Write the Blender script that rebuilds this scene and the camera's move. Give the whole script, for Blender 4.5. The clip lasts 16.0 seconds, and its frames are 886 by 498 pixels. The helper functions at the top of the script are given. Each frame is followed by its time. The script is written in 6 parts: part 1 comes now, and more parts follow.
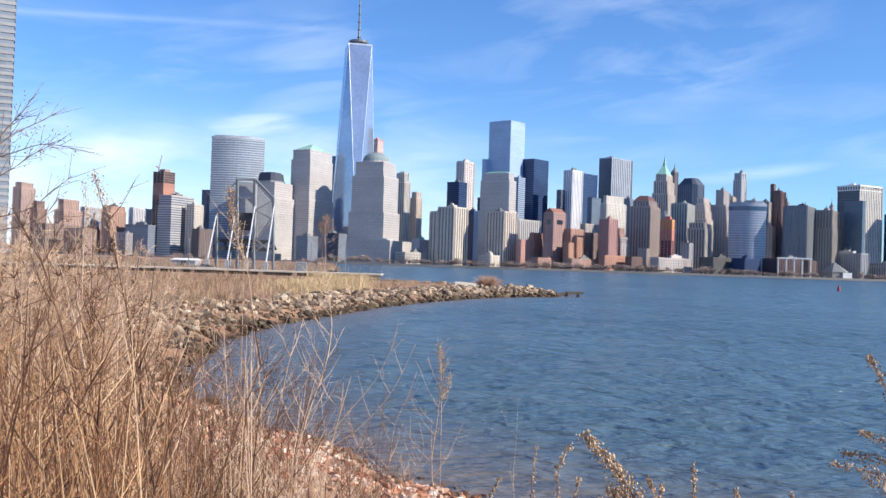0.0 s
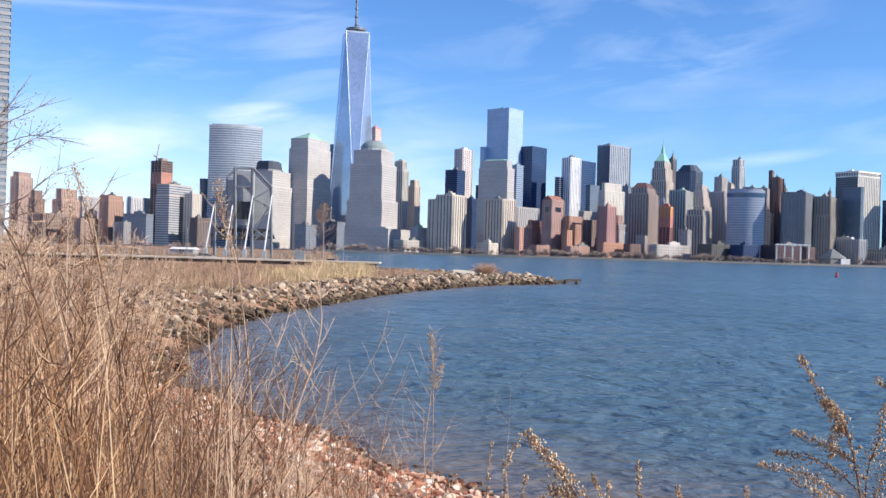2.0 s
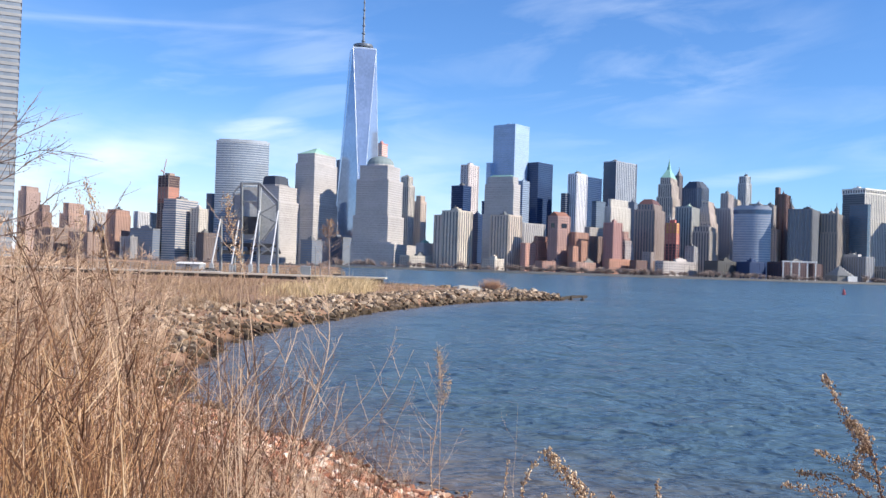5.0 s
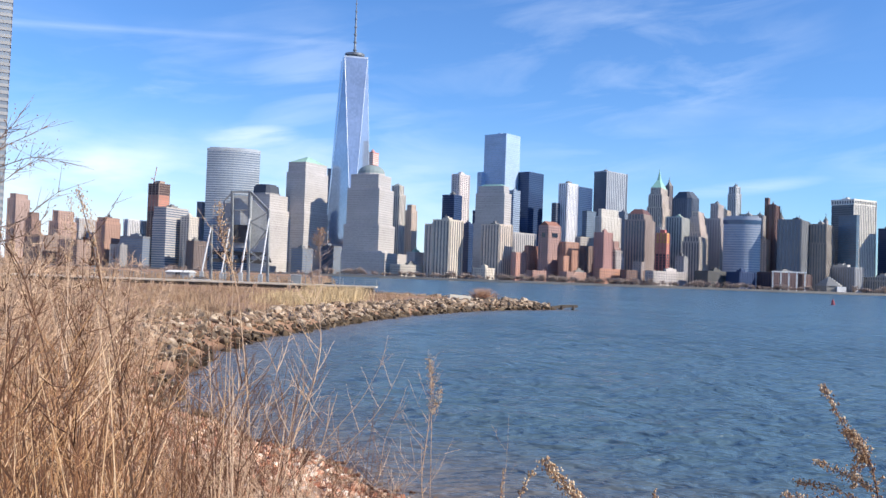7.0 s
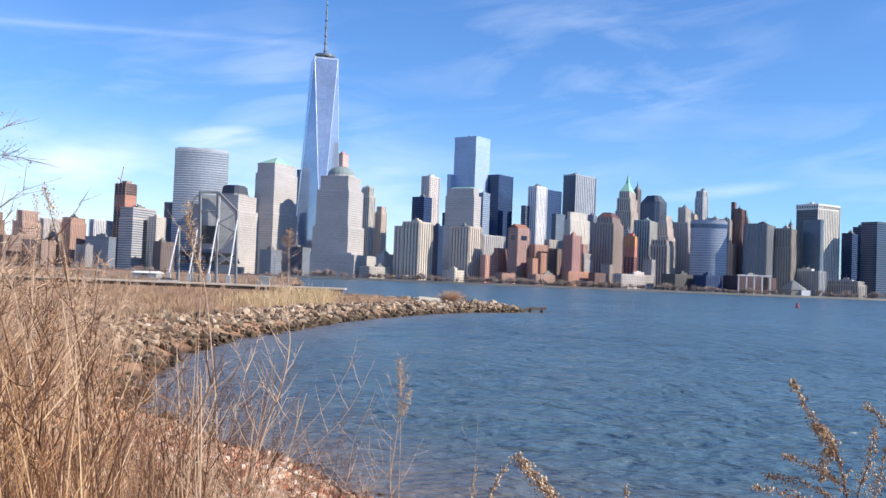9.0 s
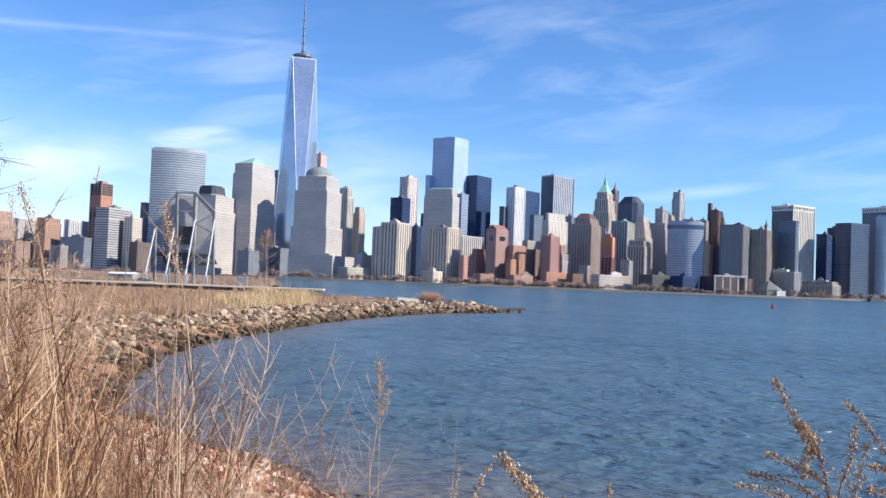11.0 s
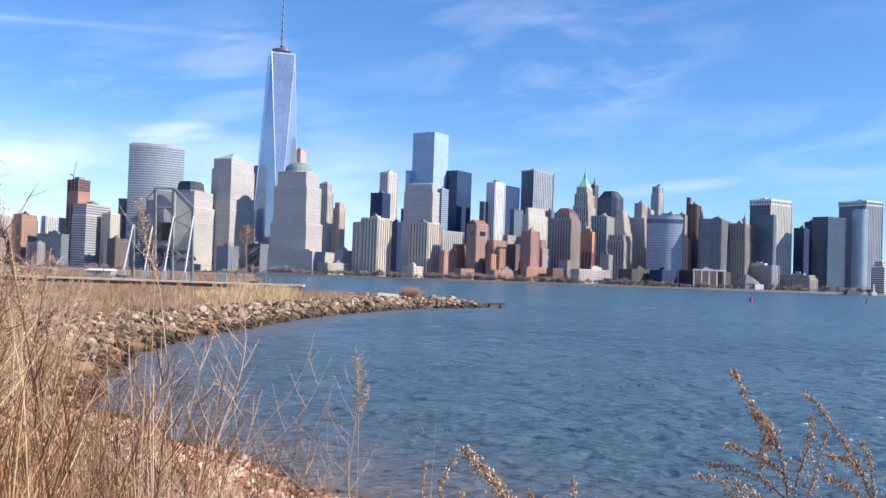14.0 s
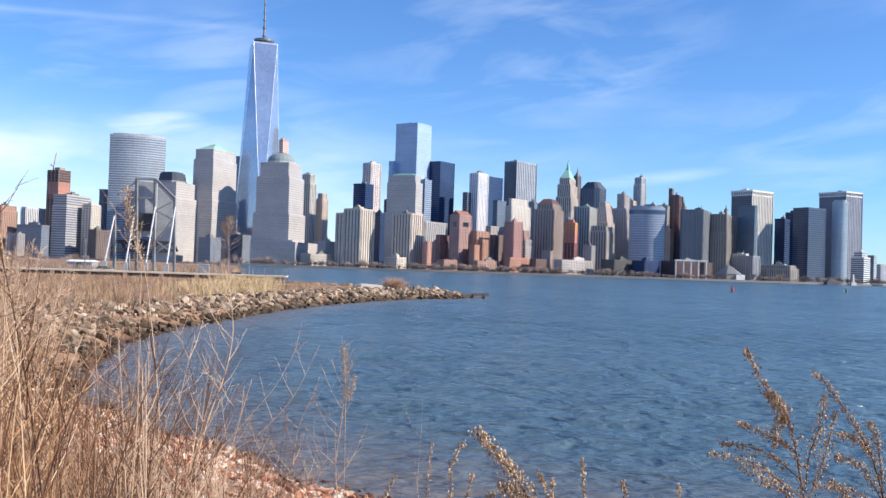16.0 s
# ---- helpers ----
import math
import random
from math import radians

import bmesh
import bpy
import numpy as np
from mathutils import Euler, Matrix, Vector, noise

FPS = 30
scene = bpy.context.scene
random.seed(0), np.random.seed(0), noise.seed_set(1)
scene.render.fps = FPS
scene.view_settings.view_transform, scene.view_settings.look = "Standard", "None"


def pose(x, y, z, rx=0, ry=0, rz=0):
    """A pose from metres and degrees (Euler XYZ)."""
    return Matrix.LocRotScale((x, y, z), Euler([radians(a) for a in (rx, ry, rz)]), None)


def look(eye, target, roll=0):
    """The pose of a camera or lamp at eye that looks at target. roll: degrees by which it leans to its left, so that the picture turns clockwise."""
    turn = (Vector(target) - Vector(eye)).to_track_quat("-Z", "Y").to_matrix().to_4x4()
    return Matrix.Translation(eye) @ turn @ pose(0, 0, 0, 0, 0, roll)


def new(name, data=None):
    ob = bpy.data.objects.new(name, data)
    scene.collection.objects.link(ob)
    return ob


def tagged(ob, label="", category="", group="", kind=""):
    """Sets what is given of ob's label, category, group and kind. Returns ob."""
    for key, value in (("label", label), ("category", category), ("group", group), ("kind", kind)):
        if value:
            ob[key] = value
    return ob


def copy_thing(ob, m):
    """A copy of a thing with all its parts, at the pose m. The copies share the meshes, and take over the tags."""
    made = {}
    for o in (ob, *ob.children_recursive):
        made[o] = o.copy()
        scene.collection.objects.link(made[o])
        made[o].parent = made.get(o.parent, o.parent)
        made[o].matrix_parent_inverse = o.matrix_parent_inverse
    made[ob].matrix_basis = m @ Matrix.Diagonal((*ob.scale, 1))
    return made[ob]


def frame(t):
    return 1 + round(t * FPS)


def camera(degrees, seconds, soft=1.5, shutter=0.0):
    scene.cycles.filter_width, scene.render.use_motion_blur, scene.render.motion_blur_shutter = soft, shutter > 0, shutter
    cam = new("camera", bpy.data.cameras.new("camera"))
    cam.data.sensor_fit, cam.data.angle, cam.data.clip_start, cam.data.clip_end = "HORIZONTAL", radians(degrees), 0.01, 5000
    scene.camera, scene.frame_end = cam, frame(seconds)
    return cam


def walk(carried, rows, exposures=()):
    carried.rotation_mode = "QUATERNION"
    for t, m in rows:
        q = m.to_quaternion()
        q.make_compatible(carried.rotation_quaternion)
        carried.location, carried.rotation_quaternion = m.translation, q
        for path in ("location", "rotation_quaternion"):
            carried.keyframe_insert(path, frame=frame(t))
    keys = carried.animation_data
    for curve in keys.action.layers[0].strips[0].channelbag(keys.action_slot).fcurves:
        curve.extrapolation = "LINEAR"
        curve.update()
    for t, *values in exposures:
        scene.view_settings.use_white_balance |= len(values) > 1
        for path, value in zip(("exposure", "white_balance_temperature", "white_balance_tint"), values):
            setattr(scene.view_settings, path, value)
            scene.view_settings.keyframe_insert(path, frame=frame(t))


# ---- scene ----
cam = camera(50.90, 16.0, soft=1.5)
walk(cam, [
    (0, pose(-0.0350, 0, 3.5971, 90.956, -1.882, 0.010)),
    (0.5, pose(-0.0356, 0, 3.5968, 90.878, -1.756, -0.177)),
    (1, pose(-0.0245, 0, 3.5983, 90.583, -1.630, -0.028)),
    (1.5, pose(0.0050, 0, 3.6072, 90.315, -1.624, -0.091)),
    (2, pose(0.0257, 0, 3.6117, 90.216, -1.634, -0.079)),
    (2.5, pose(0.0148, 0, 3.6122, 90.178, -1.577, 0.066)),
    (3, pose(0.0126, 0, 3.6111, 90.312, -1.514, 0.224)),
    (3.5, pose(0.0271, 0, 3.6147, 90.541, -1.690, 0.257)),
    (4, pose(0.0223, 0, 3.6142, 90.841, -1.842, 0.312)),
    (6.5, pose(0.0027, 0, 3.6120, 91.517, -1.916, 0.111)),
    (7, pose(0.0022, 0, 3.6123, 91.747, -2.051, -0.299)),
    (7.5, pose(-0.0036, 0, 3.6102, 91.878, -2.108, -0.696)),
    (8, pose(0.0032, 0, 3.6119, 92.078, -2.295, -1.420)),
    (8.5, pose(0.0229, 0, 3.6156, 92.058, -2.239, -1.659)),
    (9, pose(-0.0024, 0, 3.6053, 91.952, -2.288, -2.184)),
    (11.5, pose(-0.0089, 0, 3.6040, 92.125, -2.145, -3.803)),
    (12, pose(-0.0031, 0, 3.6041, 92.229, -2.023, -4.146)),
    (12.5, pose(-0.0020, 0, 3.6040, 92.178, -1.955, -4.402)),
    (13, pose(0.0207, 0, 3.6104, 92.063, -1.917, -4.639)),
    (13.5, pose(0.0175, 0, 3.6072, 91.833, -1.904, -4.729)),
    (14, pose(0.0106, 0, 3.6030, 91.796, -1.976, -4.713)),
    (14.5, pose(0.0090, 0, 3.6004, 91.931, -2.074, -4.747)),
    (15, pose(-0.0115, 0, 3.5967, 91.900, -2.051, -5.186)),
    (15.5, pose(-0.0244, 0, 3.5921, 91.488, -2.006, -5.505)),
    (16, pose(-0.0203, 0, 3.5927, 91.267, -1.900, -5.748)),
], exposures=((0, 0.55), (16, 0.55)))
SUN, SUN_TURN, SUN_HEIGHT = 4.7, 109.0, 33.0
SKY, SKY_TINT, CLOUD = 0.095, (0.62, 0.92, 1.33), (8.0, 8.9, 10.2)
WATER, WAVES = (0.068, 0.117, 0.150), 1.7
# ---- world, sun ----
def make_world():
    world = bpy.data.worlds.new("sky")
    world.use_nodes = True
    scene.world = world
    nt = world.node_tree
    nodes, links = nt.nodes, nt.links
    nodes.clear()
    out = nodes.new("ShaderNodeOutputWorld")
    bg = nodes.new("ShaderNodeBackground")
    sky = nodes.new("ShaderNodeTexSky")
    sky.sky_type = "NISHITA"
    sky.sun_disc = False
    sky.sun_elevation = radians(SUN_HEIGHT)
    sky.sun_rotation = radians(SUN_TURN)
    sky.altitude = 0
    sky.air_density, sky.dust_density, sky.ozone_density = 1.0, 0.02, 3.0
    bg.inputs["Strength"].default_value = SKY
    links.new(bg.outputs[0], out.inputs[0])

    def math_node(op, a, b=None, clamp=False):
        n = nodes.new("ShaderNodeMath")
        n.operation = op
        n.use_clamp = clamp
        for i, v in enumerate((a, b)):
            if v is None:
                continue
            if isinstance(v, (int, float)):
                n.inputs[i].default_value = v
            else:
                links.new(v, n.inputs[i])
        return n.outputs[0]

    co = nodes.new("ShaderNodeTexCoord")
    xyz = nodes.new("ShaderNodeSeparateXYZ")
    links.new(co.outputs["Generated"], xyz.inputs[0])
    az = math_node("ARCTAN2", xyz.outputs[0], xyz.outputs[1])
    el = math_node("ARCSINE", xyz.outputs[2])
    # wispy cirrus: long thin streaks that rise a little to one side
    lean = math_node("SUBTRACT", el, math_node("MULTIPLY", az, 0.10))
    vec = nodes.new("ShaderNodeCombineXYZ")
    links.new(math_node("MULTIPLY", az, 5.0), vec.inputs[0])
    links.new(math_node("MULTIPLY", lean, 22.0), vec.inputs[1])
    n1 = nodes.new("ShaderNodeTexNoise")
    n1.inputs["Scale"].default_value = 1.0
    n1.inputs["Detail"].default_value = 6
    n1.inputs["Roughness"].default_value = 0.58
    n1.inputs["Distortion"].default_value = 0.6
    links.new(vec.outputs[0], n1.inputs["Vector"])
    vec2 = nodes.new("ShaderNodeCombineXYZ")
    links.new(math_node("MULTIPLY", az, 4.0), vec2.inputs[0])
    links.new(math_node("MULTIPLY", el, 7.0), vec2.inputs[1])
    vec2.inputs[2].default_value = 3.7
    n2 = nodes.new("ShaderNodeTexNoise")
    n2.inputs["Scale"].default_value = 1.0
    n2.inputs["Detail"].default_value = 2
    links.new(vec2.outputs[0], n2.inputs["Vector"])
    wisps = math_node("MULTIPLY", math_node("SUBTRACT", n1.outputs[0], 0.45), 2.6, True)
    wisps = math_node("MULTIPLY", wisps, math_node("MULTIPLY", math_node("SUBTRACT", n2.outputs[0], 0.36), 4.0, True), True)
    # one old contrail, and the pale band low over the horizon
    side = math_node("DIVIDE", xyz.outputs[0], math_node("MAXIMUM", xyz.outputs[1], 0.05))
    rise = math_node("DIVIDE", xyz.outputs[2], math_node("MAXIMUM", xyz.outputs[1], 0.05))
    line = math_node("SUBTRACT", rise, math_node("SUBTRACT", 0.2462, math_node("MULTIPLY", side, 0.026)))
    line = math_node("SUBTRACT", 1.0, math_node("MULTIPLY", math_node("ABSOLUTE", line), 190.0), True)
    line = math_node("MULTIPLY", line, math_node("MULTIPLY", math_node("SUBTRACT", -0.02, az), 3.0, True))
    low = math_node("SUBTRACT", 1.0, math_node("MULTIPLY", el, 5.0), True)
    low = math_node("MULTIPLY", math_node("MULTIPLY", low, low), math_node("SUBTRACT", 0.52, math_node("MULTIPLY", az, 1.15), True))
    # broken pale cloud low over the land side
    vec3 = nodes.new("ShaderNodeCombineXYZ")
    links.new(math_node("MULTIPLY", az, 9.0), vec3.inputs[0])
    links.new(math_node("MULTIPLY", el, 30.0), vec3.inputs[1])
    vec3.inputs[2].default_value = 8.3
    n3 = nodes.new("ShaderNodeTexNoise")
    n3.inputs["Scale"].default_value = 1.0
    n3.inputs["Detail"].default_value = 5
    links.new(vec3.outputs[0], n3.inputs["Vector"])
    puffs = math_node("MULTIPLY", math_node("SUBTRACT", n3.outputs[0], 0.44), 4.0, True)
    puffs = math_node("MULTIPLY", puffs, math_node("SUBTRACT", 1.0, math_node("MULTIPLY", math_node("ABSOLUTE", math_node("SUBTRACT", el, 0.085)), 13.0), True))
    puffs = math_node("MULTIPLY", puffs, math_node("SUBTRACT", 0.22, math_node("MULTIPLY", az, 0.75), True))
    low = math_node("ADD", low, puffs)
    # single drifting clouds: azimuth, elevation, half width, half height, density
    for a0, e0, half_w, half_h, dense in ((-0.202, 0.140, 0.052, 0.013, 0.38), (-0.294, 0.184, 0.036, 0.008, 0.22), (0.317, 0.102, 0.085, 0.009, 0.26), (-0.374, 0.097, 0.103, 0.021, 0.22), (-0.145, 0.216, 0.067, 0.042, 0.14)):
        u = math_node("DIVIDE", math_node("SUBTRACT", az, a0), half_w)
        v = math_node("DIVIDE", math_node("SUBTRACT", math_node("SUBTRACT", el, math_node("MULTIPLY", math_node("SUBTRACT", az, a0), 0.12)), e0), half_h)
        body = math_node("SUBTRACT", 1.0, math_node("ADD", math_node("MULTIPLY", u, u), math_node("MULTIPLY", v, v)), True)
        torn = math_node("MULTIPLY", math_node("SUBTRACT", n1.outputs[0], 0.36), 4.5, True)
        low = math_node("ADD", low, math_node("MULTIPLY", math_node("MULTIPLY", body, torn), dense))
    cover = math_node("ADD", math_node("MULTIPLY", wisps, 0.32), math_node("MULTIPLY", line, 0.13))
    cover = math_node("ADD", cover, low, True)
    tint = nodes.new("ShaderNodeMix")
    tint.data_type, tint.blend_type = "RGBA", "MULTIPLY"
    tint.inputs["Factor"].default_value = 1.0
    links.new(sky.outputs[0], tint.inputs["A"])
    tint.inputs["B"].default_value = (*SKY_TINT, 1)
    mix = nodes.new("ShaderNodeMix")
    mix.data_type = "RGBA"
    links.new(cover, mix.inputs["Factor"])
    links.new(tint.outputs["Result"], mix.inputs["A"])
    mix.inputs["B"].default_value = (*CLOUD, 1)
    links.new(mix.outputs["Result"], bg.inputs["Color"])


make_world()
sun = new("sun", bpy.data.lights.new("sun", "SUN"))
sun.data.energy = SUN
sun.data.angle = radians(0.5)
sun.data.color = (1.0, 0.90, 0.76)
a, e = radians(SUN_TURN), radians(SUN_HEIGHT)
sun.matrix_world = look((0, 0, 60), (-60 * math.sin(a) * math.cos(e), -60 * math.cos(a) * math.cos(e), 60 - 60 * math.sin(e)))


# ---- materials ----
def material(name, dark, light, rough=0.8, scale=1.0, bump=0.0, metal=0.0, fine=8.0, random_mix=0.0, extra=None, spec=0.5):
    """Two colours mixed by noise at two scales, and by a random value for each piece."""
    m = bpy.data.materials.new(name)
    m.use_nodes = True
    nt = m.node_tree
    nodes, links = nt.nodes, nt.links
    bsdf = nodes["Principled BSDF"]
    co = nodes.new("ShaderNodeTexCoord")
    big, small = nodes.new("ShaderNodeTexNoise"), nodes.new("ShaderNodeTexNoise")
    for n, s, d in ((big, scale, 3), (small, scale * fine, 2)):
        n.inputs["Scale"].default_value = s
        n.inputs["Detail"].default_value = d
        links.new(co.outputs["Object"], n.inputs["Vector"])
    add = nodes.new("ShaderNodeMath")
    add.operation = "MULTIPLY_ADD"
    links.new(small.outputs[0], add.inputs[0])
    add.inputs[1].default_value = 0.6
    links.new(big.outputs[0], add.inputs[2])
    sub = nodes.new("ShaderNodeMapRange")
    links.new(add.outputs[0], sub.inputs[0])
    sub.inputs[1].default_value, sub.inputs[2].default_value = 0.5, 1.1
    fac = sub.outputs[0]
    if random_mix:
        info, geo = nodes.new("ShaderNodeObjectInfo"), nodes.new("ShaderNodeNewGeometry")
        s = nodes.new("ShaderNodeMath")
        links.new(info.outputs["Random"], s.inputs[0])
        links.new(geo.outputs["Random Per Island"], s.inputs[1])
        fr = nodes.new("ShaderNodeMath")
        fr.operation = "FRACT"
        links.new(s.outputs[0], fr.inputs[0])
        mx = nodes.new("ShaderNodeMix")
        mx.inputs["Factor"].default_value = random_mix
        links.new(fac, mx.inputs["A"])
        links.new(fr.outputs[0], mx.inputs["B"])
        fac = mx.outputs["Result"]
    ramp = nodes.new("ShaderNodeValToRGB")
    ramp.color_ramp.elements[0].color = (*dark, 1)
    ramp.color_ramp.elements[1].color = (*light, 1)
    for place, col in extra or ():
        ramp.color_ramp.elements.new(place).color = (*col, 1)
    links.new(fac, ramp.inputs[0])
    links.new(ramp.outputs[0], bsdf.inputs["Base Color"])
    bsdf.inputs["Roughness"].default_value = rough
    bsdf.inputs["Metallic"].default_value = metal
    bsdf.inputs["Specular IOR Level"].default_value = spec
    if bump:
        b = nodes.new("ShaderNodeBump")
        b.inputs["Strength"].default_value = 0.8
        b.inputs["Distance"].default_value = bump
        links.new(add.outputs[0], b.inputs["Height"])
        links.new(b.outputs[0], bsdf.inputs["Normal"])
    return m


def shade(c, k):
    return tuple(min(1, v * k) for v in c)


wall_cache = {}


def wall_material(name, c):
    if name not in wall_cache:
        wall_cache[name] = material(name, shade(c, 0.72), shade(c, 1.15), 0.8, 0.03, 0.0, fine=9, random_mix=0.25)
    return wall_cache[name]


def glass_material(name, c, rough=0.12, metal=0.0):
    """Window glass of a far facade: pane-sized changes of tone and gloss."""
    if name in wall_cache:
        return wall_cache[name]
    m = bpy.data.materials.new(name)
    m.use_nodes = True
    nodes, links = m.node_tree.nodes, m.node_tree.links
    bsdf = nodes["Principled BSDF"]
    co = nodes.new("ShaderNodeTexCoord")
    snap = nodes.new("ShaderNodeVectorMath")
    snap.operation = "SNAP"
    links.new(co.outputs["Object"], snap.inputs[0])
    snap.inputs[1].default_value = (3.1, 3.1, 3.9)
    white = nodes.new("ShaderNodeTexWhiteNoise")
    links.new(snap.outputs[0], white.inputs["Vector"])
    big = nodes.new("ShaderNodeTexNoise")
    big.inputs["Scale"].default_value = 0.02
    links.new(co.outputs["Object"], big.inputs["Vector"])
    mean = nodes.new("ShaderNodeMath")
    mean.operation = "MULTIPLY_ADD"
    links.new(white.outputs["Value"], mean.inputs[0])
    mean.inputs[1].default_value = 0.30
    links.new(big.outputs[0], mean.inputs[2])
    ramp = nodes.new("ShaderNodeValToRGB")
    ramp.color_ramp.elements[0].position = 0.25
    ramp.color_ramp.elements[0].color = (*shade(c, 0.80), 1)
    ramp.color_ramp.elements[1].color = (*shade(c, 1.25), 1)
    links.new(mean.outputs[0], ramp.inputs[0])
    links.new(ramp.outputs[0], bsdf.inputs["Base Color"])
    bsdf.inputs["Roughness"].default_value = rough
    bsdf.inputs["Metallic"].default_value = metal
    wall_cache[name] = m
    return m


def water_material():
    m = bpy.data.materials.new("river_water")
    m.use_nodes = True
    nodes, links = m.node_tree.nodes, m.node_tree.links
    bsdf = nodes["Principled BSDF"]
    bsdf.inputs["Roughness"].default_value = 0.26
    bsdf.inputs["IOR"].default_value = 1.33
    co = nodes.new("ShaderNodeTexCoord")
    # the open river is rougher than the lee of the bank
    fetch, swell = nodes.new("ShaderNodeAttribute"), nodes.new("ShaderNodeMath")
    fetch.attribute_name = "open_water"
    swell.operation = "MULTIPLY_ADD"
    links.new(fetch.outputs["Fac"], swell.inputs[0])
    swell.inputs[1].default_value, swell.inputs[2].default_value = 2.6, 0.45
    heights = []
    for scale, stretch, turn, amount in ((0.12, 2.4, 12, 0.40), (0.5, 2.2, -6, 0.42), (1.4, 1.9, 9, 0.29), (4.0, 1.7, -12, 0.11)):
        mp = nodes.new("ShaderNodeMapping")
        mp.inputs["Rotation"].default_value = (0, 0, radians(turn))
        mp.inputs["Scale"].default_value = (scale / stretch, scale, 1)
        links.new(co.outputs["Object"], mp.inputs[0])
        n = nodes.new("ShaderNodeTexNoise")
        n.inputs["Scale"].default_value = 1
        n.inputs["Detail"].default_value = 2
        n.inputs["Distortion"].default_value = 0.4
        links.new(mp.outputs[0], n.inputs["Vector"])
        k = nodes.new("ShaderNodeMath")
        k.operation = "MULTIPLY"
        k.inputs[1].default_value = amount
        links.new(n.outputs[0], k.inputs[0])
        if scale < 1:
            far = nodes.new("ShaderNodeMath")
            far.operation = "MULTIPLY"
            links.new(k.outputs[0], far.inputs[0])
            links.new(swell.outputs[0], far.inputs[1])
            k = far
        heights.append(k.outputs[0])
    total = heights[0]
    for h in heights[1:]:
        s = nodes.new("ShaderNodeMath")
        links.new(total, s.inputs[0])
        links.new(h, s.inputs[1])
        total = s.outputs[0]
    b = nodes.new("ShaderNodeBump")
    b.inputs["Strength"].default_value = 1.0
    b.inputs["Distance"].default_value = WAVES
    links.new(total, b.inputs["Height"])
    links.new(b.outputs[0], bsdf.inputs["Normal"])
    # silty green-grey with broad patches of wind on the water
    n = nodes.new("ShaderNodeTexNoise")
    n.inputs["Scale"].default_value = 0.03
    n.inputs["Detail"].default_value = 4
    links.new(co.outputs["Object"], n.inputs["Vector"])
    ramp = nodes.new("ShaderNodeValToRGB")
    ramp.color_ramp.elements[0].position, ramp.color_ramp.elements[1].position = 0.3, 0.7
    ramp.color_ramp.elements[0].color = (*shade(WATER, 0.75), 1)
    ramp.color_ramp.elements[1].color = (*shade(WATER, 1.2), 1)
    links.new(n.outputs[0], ramp.inputs[0])
    # silt stirred up in the shallows
    depth = nodes.new("ShaderNodeAttribute")
    depth.attribute_name = "shallow"
    mix = nodes.new("ShaderNodeMix")
    mix.data_type = "RGBA"
    links.new(depth.outputs["Fac"], mix.inputs["Factor"])
    links.new(ramp.outputs[0], mix.inputs["A"])
    mix.inputs["B"].default_value = (0.16, 0.135, 0.12, 1)
    links.new(mix.outputs["Result"], bsdf.inputs["Base Color"])
    return m


# ---- mesh helpers ----
def mesh_object(name, verts, faces, mat, parent=None, label="", smooth=False):
    me = bpy.data.meshes.new(name)
    me.from_pydata([tuple(v) for v in verts], [], [tuple(f) for f in faces])
    me.materials.append(mat)
    if smooth:
        me.shade_smooth()
    ob = new(name, me)
    if parent:
        ob.parent = parent
    if label:
        ob["label"] = label
    return ob


class Shape:
    """Gathers boxes, prisms and tubes into one mesh."""

    def __init__(self):
        self.v, self.f = [], []

    def add(self, verts, faces):
        n = len(self.v)
        self.v += [tuple(p) for p in verts]
        self.f += [tuple(i + n for i in f) for f in faces]
        return self

    def prism(self, ring, z0, z1, top=None):
        """A ring of (x, y) raised from z0 to z1; top: another ring at z1."""
        n = len(ring)
        top = top or ring
        verts = [(x, y, z0) for x, y in ring] + [(x, y, z1) for x, y in top]
        faces = [(i, (i + 1) % n, n + (i + 1) % n, n + i) for i in range(n)]
        faces += [tuple(range(n))[::-1], tuple(range(n, 2 * n))]
        return self.add(verts, faces)

    def box(self, x0, y0, z0, x1, y1, z1):
        return self.prism([(x0, y0), (x1, y0), (x1, y1), (x0, y1)], z0, z1)

    def beam(self, a, b, w):
        """A square bar from a to b."""
        return self.tube([a, b], [w * 0.707, w * 0.707], 4)

    def tube(self, pts, radii, sides=4):
        pts = [Vector(p) for p in pts]
        verts, faces = [], []
        for i, p in enumerate(pts):
            d = (pts[min(i + 1, len(pts) - 1)] - pts[max(i - 1, 0)]).normalized()
            u = d.cross(Vector((0.31, 0.95, 0.05)) if abs(d.z) > 0.6 else Vector((0, 0, 1))).normalized()
            w = d.cross(u)
            for k in range(sides):
                t = 2 * math.pi * (k + 0.5) / sides
                verts.append(p + (u * math.cos(t) + w * math.sin(t)) * radii[i])
        for i in range(len(pts) - 1):
            for k in range(sides):
                a, b = i * sides + k, i * sides + (k + 1) % sides
                faces.append((a, b, b + sides, a + sides))
        faces += [tuple(range(sides))[::-1], tuple(range(len(verts) - sides, len(verts)))]
        return self.add(verts, faces)

    def ob(self, name, mat, parent=None, label="", smooth=False):
        return mesh_object(name, self.v, self.f, mat, parent, label, smooth)


def empty(name, m, label, category, group=""):
    ob = new(name)
    ob.matrix_world = m
    return tagged(ob, label, category, group)


# ---- the far city ----
STREET = 2.6


